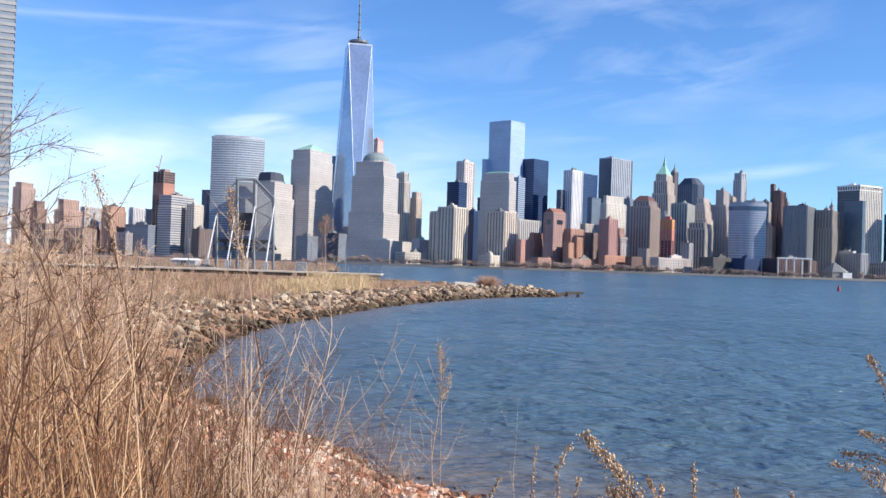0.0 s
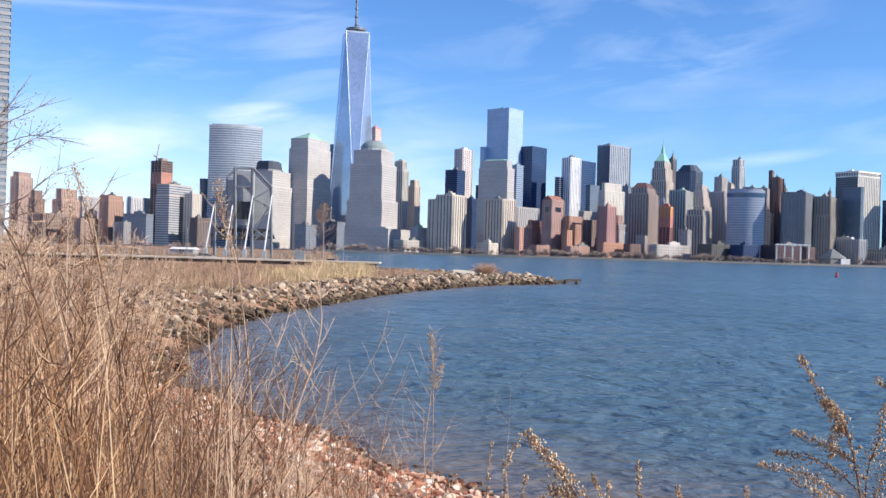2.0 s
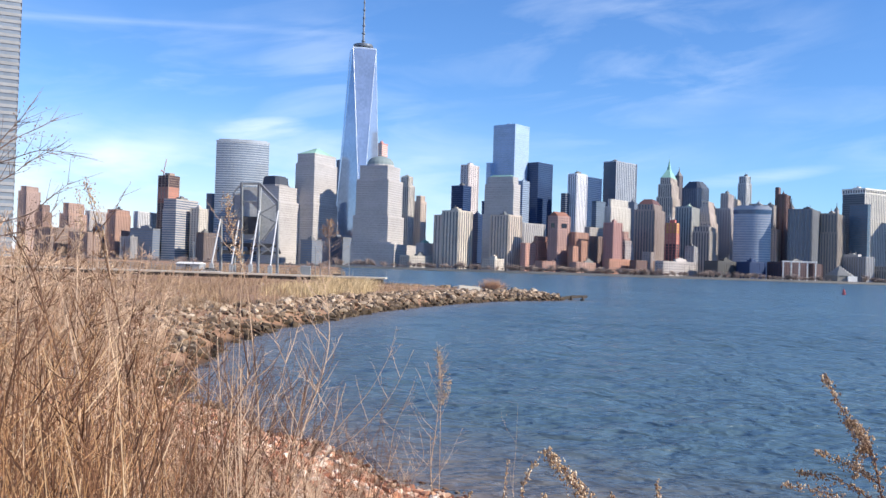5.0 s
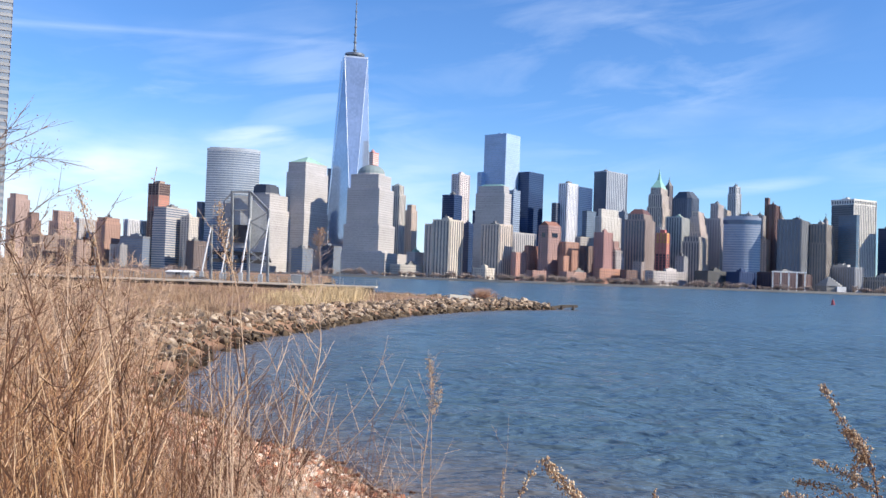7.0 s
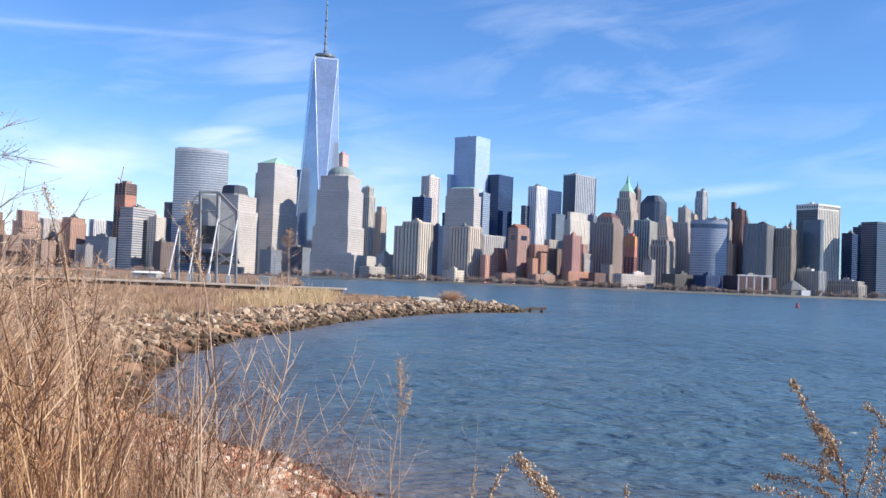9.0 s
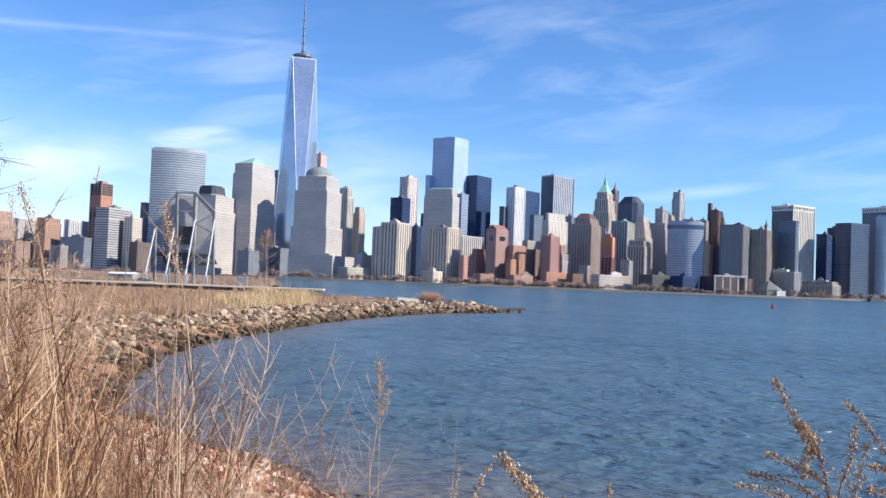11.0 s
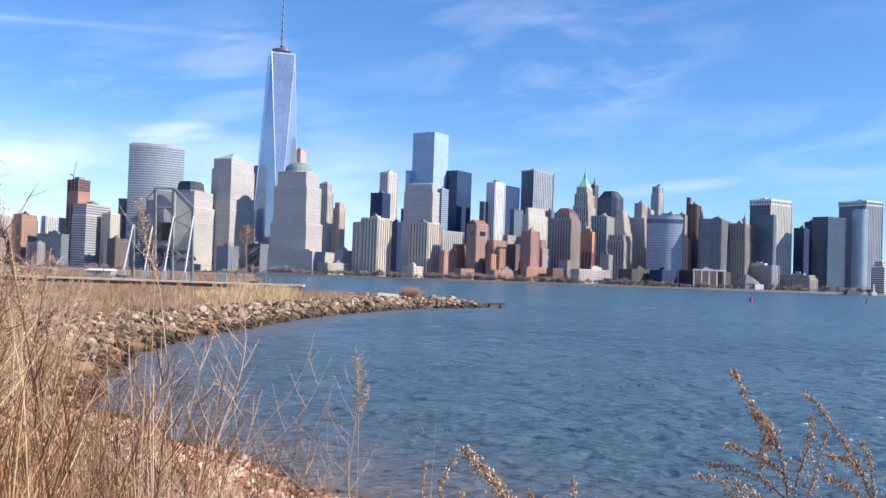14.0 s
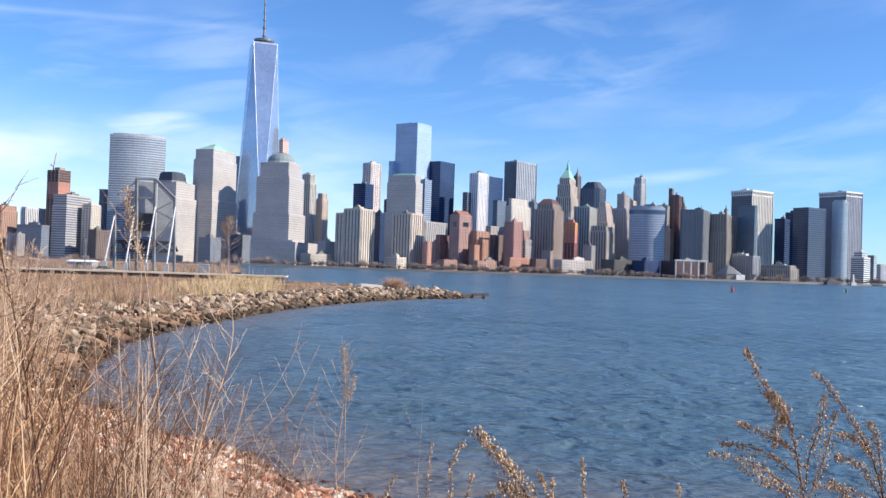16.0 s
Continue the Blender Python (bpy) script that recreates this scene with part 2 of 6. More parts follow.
def ring_of(left, right, inset=0.0, cut=0.0):
    """The footprint of a tower: its near corner is the origin, one face runs along -x, the other along +y."""
    x0, x1, y0, y1 = -left + inset, -inset, inset, right - inset
    if not cut:
        return [(x0, y0), (x1, y0), (x1, y1), (x0, y1)]
    c = cut
    return [(x0 + c, y0), (x1 - c, y0), (x1, y0 + c), (x1, y1 - c), (x1 - c, y1), (x0 + c, y1), (x0, y1 - c), (x0, y0 + c)]


def grow(ring, k):
    cx, cy = sum(p[0] for p in ring) / len(ring), sum(p[1] for p in ring) / len(ring)
    out = []
    for x, y in ring:
        d = math.hypot(x - cx, y - cy) or 1
        out.append((x + (x - cx) / d * k, y + (y - cy) / d * k))
    return out


def facade(ring, z0, z1, style, bands, piers, floor, bay, dark=None, rib=0.28):
    """Floor bands and piers that stand proud of the glazing."""
    n = len(ring)
    if style in ("bands", "grid"):
        z = z0
        share = 0.46 if style == "bands" else 0.50
        while z < z1 - floor * 0.5:
            bands.prism(grow(ring, 0.35), z, min(z + floor * share, z1))
            z += floor
    bands.prism(grow(ring, 0.5), z1 - min(2.2, (z1 - z0) * 0.1), z1)
    # shade of the left face is put in as dark bands without pale ribs
    if style == "ribbed_lit_side":
        z = z0
        while z < z1 - floor * 0.5:
            dark.prism(grow(ring, 0.3), z, min(z + floor * 0.4, z1))
            z += floor
    if style in ("piers", "grid", "ribbed_lit_side"):
        for i in ((1, 2) if style == "ribbed_lit_side" else range(n)):
            a, b = Vector(ring[i]), Vector(ring[(i + 1) % n])
            length = (b - a).length
            count = max(1, round(length / bay))
            d = (b - a).normalized()
            o = Vector((d.y, -d.x))
            w = bay * (0.27 if style == "grid" else rib)
            for k in range(count + 1):
                p = a + d * (length * k / count)
                q = [p - d * w - o * 0.3, p - d * w + o * 0.6, p + d * w + o * 0.6, p + d * w - o * 0.3]
                piers.prism([tuple(t) for t in q][::-1], z0, z1)


def tower(name, label, x, y, left, right, height, turn, wall, glass, style="grid", tiers=(), cut=0.0, roof="flat",
          roof_wall=None, floor=3.9, bay=4.6, category="tower", penthouse=True, rib=0.28, cornice=False):
    """A city building. x, y: its near corner; left, right: the lengths of its two seen faces; turn: degrees of its street grid;
    tiers: (share of the height, inset) of each setback."""
    m = pose(x, y, STREET, 0, 0, -turn)
    ob = empty(name, m, label, category, "towers of the far city")
    h = height - STREET
    wm = wall_material("facade_" + "_".join(str(round(c * 100)) for c in wall), wall)
    gm = glass_material("glazing_" + "_".join(str(round(c * 100)) for c in glass), glass)
    steps = [(1.0, 0.0)] if not tiers else list(tiers)
    core, bands, piers, dark = Shape(), Shape(), Shape(), Shape()
    z0 = 0.0
    for share, inset in steps:
        ring = ring_of(left, right, inset, cut)
        z1 = h * share
        if style == "plain":
            bands.prism(ring, z0, z1)
        else:
            core.prism(grow(ring, -0.1), z0, z1 - 0.3)
            facade(ring, z0, z1, style, bands, piers, floor, bay, dark, rib)
        z0 = z1
    if core.v:
        core.ob("glazing", gm, ob)
    if bands.v:
        tagged(bands.ob("facade_relief" if style != "plain" else "wall", wm, ob), kind="stuff")
    # dark band colour carries the shade of the unribbed left face
    if dark.v:
        tagged(dark.ob("spandrel_relief", wall_material("shaded_face_spandrel", (0.09, 0.12, 0.17)), ob), kind="stuff")
    if piers.v:
        tagged(piers.ob("facade_rib", wm, ob), kind="stuff")
    rm = wall_material("roof_" + "_".join(str(round(c * 100)) for c in (roof_wall or (0.2, 0.2, 0.2))), roof_wall or (0.2, 0.2, 0.2))
    ring = ring_of(left, right, steps[-1][1], cut)
    w, d = left - 2 * steps[-1][1], right - 2 * steps[-1][1]
    cx, cy, size = -left / 2, right / 2, min(w, d)
    top = Shape()
    if cornice:
        white = wall_material("white_cornice", (0.78, 0.77, 0.74))
        Shape().prism(grow(ring, 1.5), h - 2.2, h + 0.6).ob("cornice", white, ob, "white overhanging cornice")
        Shape().prism(grow(ring, 1.0), h - 9.5, h - 7.6).ob("cornice", white, ob, "white overhanging cornice")
        fins = Shape()
        facade(ring, h - 7.6, h - 2.2, "piers", Shape(), fins, floor, bay, None, 0.2)
        tagged(fins.ob("cornice_rib", white, ob), kind="stuff")
    if roof == "flat":
        top.prism(grow(ring, -0.8), h - 0.25, h + 0.15).ob("roof", rm, ob)
        if penthouse and size > 12:
            rng = random.Random(int(x * 7 + y))
            box = Shape()
            bw, bd = w * rng.uniform(0.25, 0.4), d * rng.uniform(0.25, 0.4)
            px, py = cx + w * rng.uniform(-0.15, 0.15), cy + d * rng.uniform(-0.15, 0.15)
            box.box(px - bw / 2, py - bd / 2, h + 0.15, px + bw / 2, py + bd / 2, h + rng.uniform(2.5, 4.5))
            box.box(px - bw * 0.2, py - bd * 0.2, h + 2, px + bw * 0.15, py + bd * 0.2, h + 6)
            box.ob("penthouse", wm if rng.random() < 0.5 else rm, ob)
            for k in range(rng.randint(1, 3)):
                ax, ay = px + rng.uniform(-bw, bw) * 0.4, py + rng.uniform(-bd, bd) * 0.4
                Shape().tube([(ax, ay, h + 2), (ax, ay, h + rng.uniform(7, 11))], [0.3, 0.15], 4).ob("antenna", rm, ob)
    elif roof == "pyramid":
        small = [(cx + (px - cx) * 0.12, cy + (py - cy) * 0.12) for px, py in ring]
        top.prism(grow(ring, -0.6), h, h + size * 0.34, small).ob("roof", rm, ob, "green copper pyramid roof")
    elif roof == "spire":
        tip = [(cx + (px - cx) * 0.03, cy + (py - cy) * 0.03) for px, py in ring]
        half = [(cx + (px - cx) * 0.3, cy + (py - cy) * 0.3) for px, py in ring]
        top.prism(ring, h, h + size * 0.9, half)
        top.prism(half, h + size * 0.9, h + size * 1.9, tip)
        top.ob("roof", rm, ob, "steep green copper spire roof")
        Shape().tube([(cx, cy, h + size * 1.85), (cx, cy, h + size * 2.3)], [0.7, 0.2], 5).ob("finial", rm, ob)
    elif roof == "hip":
        small = [(cx + (px - cx) * 0.55, cy + (py - cy) * 0.55) for px, py in ring]
        top.prism(ring, h, h + size * 0.36, small).ob("roof", rm, ob, "dark hipped roof")
    elif roof == "cap":
        top.prism(grow(ring, -1.2), h, h + size * 0.34, grow(ring, -3.0))
        top.prism(grow(ring, -6.0), h + size * 0.34, h + size * 0.40)
        top.ob("roof", rm, ob, "dark slate mansard roof")
    elif roof == "mastaba":
        a = [(cx + (px - cx) * 0.86, cy + (py - cy) * 0.86) for px, py in ring]
        b = [(cx + (px - cx) * 0.66, cy + (py - cy) * 0.66) for px, py in ring]
        top.prism(a, h, h + size * 0.15, b).ob("roof", rm, ob, "flat-topped green copper roof")
    elif roof == "dome":
        rings, dome = [], (w + d) * 0.225
        for k in range(7):
            t = k / 6 * math.pi / 2
            r = dome * math.cos(t) + 0.5
            rings.append(([(cx + r * math.cos(s * math.pi / 10), cy + r * math.sin(s * math.pi / 10)) for s in range(20)], h + 3 + dome * 0.68 * math.sin(t)))
        drum = Shape().prism(rings[0][0], h, h + 3)
        drum.ob("drum", wm, ob)
        for (r0, h0), (r1, h1) in zip(rings, rings[1:]):
            top.prism(r0, h0, h1, r1)
        top.ob("dome", rm, ob, "grey-green copper dome")
    elif roof == "gable":
        x0, x1, y0, y1 = ring[0][0], ring[1][0], ring[0][1], ring[2][1]
        g = size * 0.4
        top.add([(x0, y0, h), (x1, y0, h), (x1, y1, h), (x0, y1, h), (cx, y0, h + g), (cx, y1, h + g)],
                [(0, 1, 4), (2, 3, 5), (1, 2, 5, 4), (3, 0, 4, 5), (3, 2, 1, 0)]).ob("roof", rm, ob)
    return ob


# ---- large structure: water, shore ----
# the bank's edge, from the bay's near side round the cove to the stone spit and back behind the pier
SHORE = [(300, -40), (60, -6), (22, 5.5), (8, 10.6), (3, 12.6), (0.9, 13.9), (-0.7, 16.0), (-2.6, 18.4), (-4.9, 21.2), (-6.3, 23.5),
         (-7.7, 26.6), (-8.6, 32.6), (-9.7, 42.3), (-9.2, 51), (-7.8, 59), (-6, 71), (-3, 83), (1.2, 96), (6, 108), (12.8, 116),
         (15, 119), (13, 123), (4, 124), (-3, 128), (-9, 140), (-16, 165), (-23, 200), (-60, 520), (-140, 1200), (-300, 1480),
         (-1500, 1800), (-1500, -1500), (300, -1500)]


def shore_distance(px, py):
    """Metres inland (positive) or out on the water (negative)."""
    px, py = np.asarray(px, float), np.asarray(py, float)
    best = np.full(px.shape, 1e9)
    inside = np.zeros(px.shape, bool)
    n = len(SHORE)
    for i in range(n):
        (ax, ay), (bx, by) = SHORE[i], SHORE[(i + 1) % n]
        dx, dy = bx - ax, by - ay
        t = np.clip(((px - ax) * dx + (py - ay) * dy) / (dx * dx + dy * dy), 0, 1)
        best = np.minimum(best, np.hypot(px - ax - t * dx, py - ay - t * dy))
        if ay != by:
            inside ^= ((ay > py) != (by > py)) & (px < (bx - ax) * (py - ay) / (by - ay) + ax)
    return np.where(inside, best, -best)


def land_height(px, py):
    px, py = np.asarray(px, float), np.asarray(py, float)
    s = shore_distance(px, py)
    s = s + 0.35 * np.sin(px * 1.3 + py * 0.4) * np.sin(py * 0.9 - px * 0.3)
    beach = 2.0 * np.clip(s / 12.5, 0, 1) ** 0.85 + 0.12 * np.clip((s - 12) / 20, 0, 1)
    rocks = (1.15 - 0.55 * np.clip((py - 140) / 15, 0, 1)) * (1 - np.exp(-np.clip(s, 0, 99) / 2.4))
    t = np.clip((py - 24) / 14, 0, 1)
    z = beach * (1 - t) + rocks * t
    z = z + 0.05 * np.sin(px * 2.1 + 1) * np.cos(py * 1.7) * np.clip(s, 0, 1)
    return np.where(s < 0, np.maximum(-1.6, s * 0.22), z)


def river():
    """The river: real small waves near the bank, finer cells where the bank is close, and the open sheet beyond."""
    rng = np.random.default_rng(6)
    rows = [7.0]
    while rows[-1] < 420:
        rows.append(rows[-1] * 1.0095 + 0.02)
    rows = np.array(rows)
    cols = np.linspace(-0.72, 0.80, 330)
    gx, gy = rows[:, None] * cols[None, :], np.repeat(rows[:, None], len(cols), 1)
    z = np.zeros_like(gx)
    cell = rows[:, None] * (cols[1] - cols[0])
    for k in range(42):
        length = 0.55 * 1.075 ** k * rng.uniform(0.9, 1.1)
        way = radians(-80) + rng.normal(0, 0.38)
        phase = rng.uniform(0, 6.28)
        w = np.sin((gx * math.cos(way) + gy * math.sin(way)) * 2 * math.pi / length + phase)
        fade = np.clip(length / (cell * 2.5) - 1, 0, 1)
        z += np.sign(w) * np.abs(w) ** 1.2 * 0.0056 * min(length, 3.2) ** 0.75 * fade
    z *= 0.85 + 0.25 * np.sin(gx * 0.11 + gy * 0.05) * np.sin(gy * 0.09 - gx * 0.03)
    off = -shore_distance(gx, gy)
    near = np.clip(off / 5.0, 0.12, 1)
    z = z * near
    n, m = len(rows), len(cols)
    verts = np.stack([gx.ravel(), gy.ravel(), z.ravel()], 1).tolist()
    faces = [(r * m + c, r * m + c + 1, (r + 1) * m + c + 1, (r + 1) * m + c) for r in range(n - 1) for c in range(m - 1)]
    s, k = 4600, len(verts)
    verts += [(-s, -s, -0.3), (s, -s, -0.3), (s, s, -0.3), (-s, s, -0.3)]
    faces.append((k, k + 1, k + 2, k + 3))
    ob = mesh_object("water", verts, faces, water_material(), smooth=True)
    shallow = np.append(np.clip(1 - off / 8.0, 0, 1).ravel() ** 2.0, [0, 0, 0, 0])
    ob.data.attributes.new("shallow", "FLOAT", "POINT").data.foreach_set("value", shallow.astype(np.float32))
    fetch = np.append(np.clip((gy - 50) / 220, 0, 1).ravel(), [1, 1, 1, 1])
    ob.data.attributes.new("open_water", "FLOAT", "POINT").data.foreach_set("value", fetch.astype(np.float32))
    tagged(ob, "wind-rippled blue-grey river water", "water", kind="structure")


def axis(spans):
    out = []
    for a, b, step in spans:
        out += list(np.arange(a, b, step))
    return np.array(out + [spans[-1][1]])


def ground_sheet():
    xs = axis([(-1490, -300, 80), (-300, -90, 15), (-90, -30, 3), (-30, -14, 1), (-14, 8, 0.4), (8, 30, 1.2), (30, 290, 20)])
    ys = axis([(-1490, -200, 90), (-200, -20, 15), (-20, 0, 1.5), (0, 30, 0.4), (30, 60, 0.8), (60, 135, 1.2), (135, 240, 6), (240, 1800, 50)])
    gx, gy = np.meshgrid(xs, ys)
    z = land_height(gx, gy)
    nx, ny = len(xs), len(ys)
    verts = np.stack([gx.ravel(), gy.ravel(), z.ravel()], 1).tolist()
    keep = (z > -1.5)
    faces = []
    for j in range(ny - 1):
        for i in range(nx - 1):
            if keep[j, i] or keep[j, i + 1] or keep[j + 1, i] or keep[j + 1, i + 1]:
                a = j * nx + i
                faces.append((a, a + 1, a + nx + 1, a + nx))
    ob = mesh_object("ground", verts, faces, SOIL, smooth=True)
    return tagged(ob, "sandy shore strewn with brick rubble and dry litter", "ground", kind="structure")


SOIL = material("shore_soil", (0.16, 0.09, 0.05), (0.42, 0.27, 0.17), 0.95, 1.2, 0.03, fine=9, extra=[(0.5, (0.30, 0.17, 0.10))])
CONCRETE = material("concrete", (0.42, 0.40, 0.36), (0.66, 0.64, 0.59), 0.85, 0.5, 0.01)
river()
ground = ground_sheet()


def far_island():
    """The far shore: a low built-up island behind a seawall."""
    edge = [(-1500, 1750), (-600, 1500), (-260, 1440), (-90, 1420), (120, 1400), (330, 1395), (520, 1400), (700, 1420), (860, 1470),
            (1000, 1560), (1120, 1680), (1250, 1900), (1250, 3300), (-1500, 3300)]
    soil = material("city_ground", (0.10, 0.09, 0.08), (0.22, 0.20, 0.18), 0.9, 0.02)
    tagged(Shape().prism(edge, -1.5, STREET).ob("far_shore_ground", soil), "low grey built-up ground of the far shore", "ground", kind="structure")
    cap = Shape()
    for (ax, ay), (bx, by) in zip(edge[:11], edge[1:12]):
        d = Vector((bx - ax, by - ay)).normalized()
        o = Vector((d.y, -d.x))
        q = [(ax, ay), (bx, by), (bx + o.x * 1.2, by + o.y * 1.2), (ax + o.x * 1.2, ay + o.y * 1.2)]
        cap.prism(q[::-1], -1.0, STREET + 0.3)
    tagged(cap.ob("seawall", wall_material("old_seawall", (0.24, 0.22, 0.20))), "long pale concrete seawall at the water", "seawall", kind="structure")


far_island()


# ---- towers of the far city ----
# facade colours hold distance haze (greyed, lightened brick) and shade (bluer right-hand towers)
tower("apartment_tower", "orange brick apartment tower behind the reeds", -798, 1750, 16.6, 41.4, 133.2, 10, (0.43, 0.31, 0.27), (0.11, 0.125, 0.155), "grid", tiers=((0.93, 0), (1, 3)))
tower("apartment_block", "brown brick apartment block with stepped top", -723, 1650, 12.3, 26.0, 93.6, 11, (0.3, 0.2, 0.17), (0.11, 0.125, 0.155), "grid", tiers=((0.85, 0), (1, 3)))
tower("apartment_block", "tan brick apartment block with penthouse", -655, 1600, 17.6, 50.1, 95.4, 13, (0.45, 0.31, 0.26), (0.11, 0.125, 0.155), "grid", tiers=((0.8, 0), (1, 4)))
tower("office_block", "pale grey low office block", -658, 1700, 8.2, 69.8, 87.9, 14, (0.51, 0.48, 0.48), (0.11, 0.125, 0.155), "grid")
tower("apartment_block", "orange brick block with dark roof storey", -560, 1560, 17.5, 41.4, 84.3, 15, (0.46, 0.29, 0.23), (0.11, 0.125, 0.155), "grid", tiers=((0.9, 0), (1, 1.5)), roof_wall=(0.06, 0.07, 0.09))
tower("apartment_block", "dark brick low apartment block", -660, 1540, 21.0, 90.0, 50.6, 12, (0.28, 0.21, 0.18), (0.11, 0.125, 0.155), "grid")
tower("office_block", "grey block with white vertical piers", -549, 1640, 8.1, 79.2, 86.7, 16, (0.66, 0.67, 0.71), (0.11, 0.125, 0.155), "piers", bay=5)
tower("office_block", "dark blue-grey low glass block", -487, 1530, 43.6, 36.3, 53.2, 17, (0.18, 0.2, 0.24), (0.16, 0.2, 0.27), "bands")
tower("apartment_block", "grey and beige block with planted roof terrace", -453, 1540, 26.4, 65.1, 104.4, 19, (0.46, 0.43, 0.41), (0.16, 0.2, 0.27), "bands", tiers=((0.82, 0), (1, 1)))
tower("apartment_block", "cream block with terrace", -420, 1560, 15.7, 24.3, 90.8, 20, (0.63, 0.58, 0.52), (0.11, 0.125, 0.155), "grid")
tower("office_tower", "dark slate office slab", -441, 1720, 11.1, 25.0, 127.7, 21, (0.18, 0.2, 0.24), (0.16, 0.2, 0.27), "bands")
tower("apartment_block", "brown brick low block", -400, 1520, 13.1, 36.6, 49.1, 20, (0.18, 0.14, 0.13), (0.11, 0.125, 0.155), "grid")
tower("office_tower", "stepped granite tower with dark octagonal top", -286, 1560, 40.3, 67.6, 133.2, 25, (0.46, 0.44, 0.44), (0.42, 0.40, 0.39), "bands", tiers=((0.8, 0), (1, 4)), penthouse=False)
tower("office_tower", "grey granite tower wing with dark flat top", -295, 1590, 37.5, 40.7, 138.0, 24, (0.34, 0.33, 0.34), (0.16, 0.2, 0.27), "bands", cut=6, roof='cap', roof_wall=(0.07, 0.085, 0.12))
tower("office_tower", "granite tower with green copper pyramid roof", -234, 1600, 44.0, 73.3, 195.1, 27, (0.46, 0.44, 0.44), (0.42, 0.40, 0.39), "bands", tiers=((0.55, 0), (0.91, 2), (1, 4)), roof='pyramid', roof_wall=(0.3, 0.5, 0.42))
tower("office_tower", "dark blue glass office tower", -202, 1840, 30.1, 43.5, 212.6, 29, (0.14, 0.18, 0.25), (0.16, 0.2, 0.27), "bands")
tower("office_tower", "granite tower with grey-green dome", -104, 1570, 62.0, 62.0, 174.9, 21, (0.46, 0.44, 0.44), (0.42, 0.40, 0.39), "bands", tiers=((0.5, -2), (0.86, 1), (1, 5)), roof='dome', roof_wall=(0.23, 0.29, 0.30))
tower("podium", "low granite podium block", -87, 1500, 79.0, 90.0, 39.6, 21, (0.46, 0.44, 0.44), (0.42, 0.40, 0.39), "bands")
tower("podium", "low grey block with green copper roof", -40, 1510, 13.5, 35.8, 43.3, 33, (0.517, 0.476, 0.476), (0.11, 0.125, 0.155), "grid", roof_wall=(0.3, 0.5, 0.42))
tower("tower_under_construction", "red and white tower under construction", -142, 1900, 15.5, 20.3, 255.2, 31, (0.57, 0.28, 0.26), (0.62, 0.56, 0.5), "bands")
tower("apartment_tower", "cream stone tower with gothic crown", -80, 1800, 22.8, 19.2, 179.0, 32, (0.6, 0.56, 0.51), (0.11, 0.125, 0.155), "piers", tiers=((0.9, 0), (1, 3)), roof='pyramid', roof_wall=(0.3, 0.34, 0.32))
tower("apartment_tower", "tan brick apartment tower", -51, 1650, 12.3, 15.8, 131.0, 33, (0.55, 0.45, 0.38), (0.11, 0.125, 0.155), "grid", tiers=((0.92, 0), (1, 2)))
tower("apartment_tower", "slender beige concrete tower", 39, 2000, 19.4, 36.5, 228.3, 36, (0.649, 0.595, 0.595), (0.11, 0.125, 0.155), "grid", bay=7)
tower("office_tower", "dark blue glass slab", 25, 1750, 27.5, 26.3, 160.5, 36, (0.022, 0.05, 0.135), (0.02, 0.045, 0.11), "bands")
tower("office_tower", "dark navy glass block", 51, 1640, 17.1, 21.0, 100.6, 37, (0.022, 0.05, 0.135), (0.02, 0.045, 0.11), "bands")
tower("office_tower", "thin dark office slab", 72, 1850, 9.6, 15.8, 139.5, 37, (0.022, 0.05, 0.135), (0.02, 0.045, 0.11), "bands")
tower("apartment_tower", "beige concrete apartment tower with vertical bays", -8, 1490, 17.8, 19.1, 89.1, 35, (0.61, 0.529, 0.461), (0.11, 0.125, 0.155), "piers", bay=7)
tower("apartment_tower", "beige concrete apartment tower with vertical bays", 15, 1470, 30.9, 36.5, 95.8, 36, (0.629, 0.561, 0.48), (0.11, 0.125, 0.155), "piers", bay=6)
# pale blue of wall and glass has the reflected sky and haze painted in
tower("office_tower", "pale glass tower with sky reflection in its colour", 128, 1880, 53.9, 50.8, 300.4, 39, (0.336, 0.484, 0.7), (0.37, 0.48, 0.65), "bands")
tower("office_tower", "pale glass lower wing with sky reflection in its colour", 81, 1900, 9.9, 40.9, 222.0, 37, (0.336, 0.484, 0.7), (0.37, 0.48, 0.65), "bands")
tower("office_tower", "granite tower with flat green copper roof", 108, 1580, 55.3, 26.6, 163.5, 30, (0.465, 0.438, 0.438), (0.42, 0.40, 0.39), "bands", tiers=((0.6, -1.5), (0.92, 0), (1, 3)), roof='mastaba', roof_wall=(0.3, 0.5, 0.42))
tower("office_tower", "blue-grey glass tower of the far city", 139, 1780, 13.2, 22.8, 175.7, 39, (0.285, 0.366, 0.488), (0.16, 0.2, 0.27), "bands")
tower("office_tower", "dark navy steel and glass tower", 179, 1900, 26.9, 53.2, 226.4, 40, (0.022, 0.05, 0.135), (0.02, 0.045, 0.11), "bands", penthouse=False)
tower("apartment_tower", "beige concrete apartment tower with vertical bays", 94, 1470, 34.2, 34.8, 91.3, 39, (0.61, 0.529, 0.461), (0.11, 0.125, 0.155), "piers", bay=6)
tower("podium", "low cream podium of the far city", 73, 1450, 21.6, 26.4, 20.7, 38, (0.615, 0.561, 0.494), (0.11, 0.125, 0.155), "grid")
tower("office_block", "pale stone block with colonnaded top", 124, 1560, 6.9, 64.5, 84.2, 40, (0.472, 0.459, 0.459), (0.11, 0.125, 0.155), "piers", bay=6, roof_wall=(0.12, 0.13, 0.15))
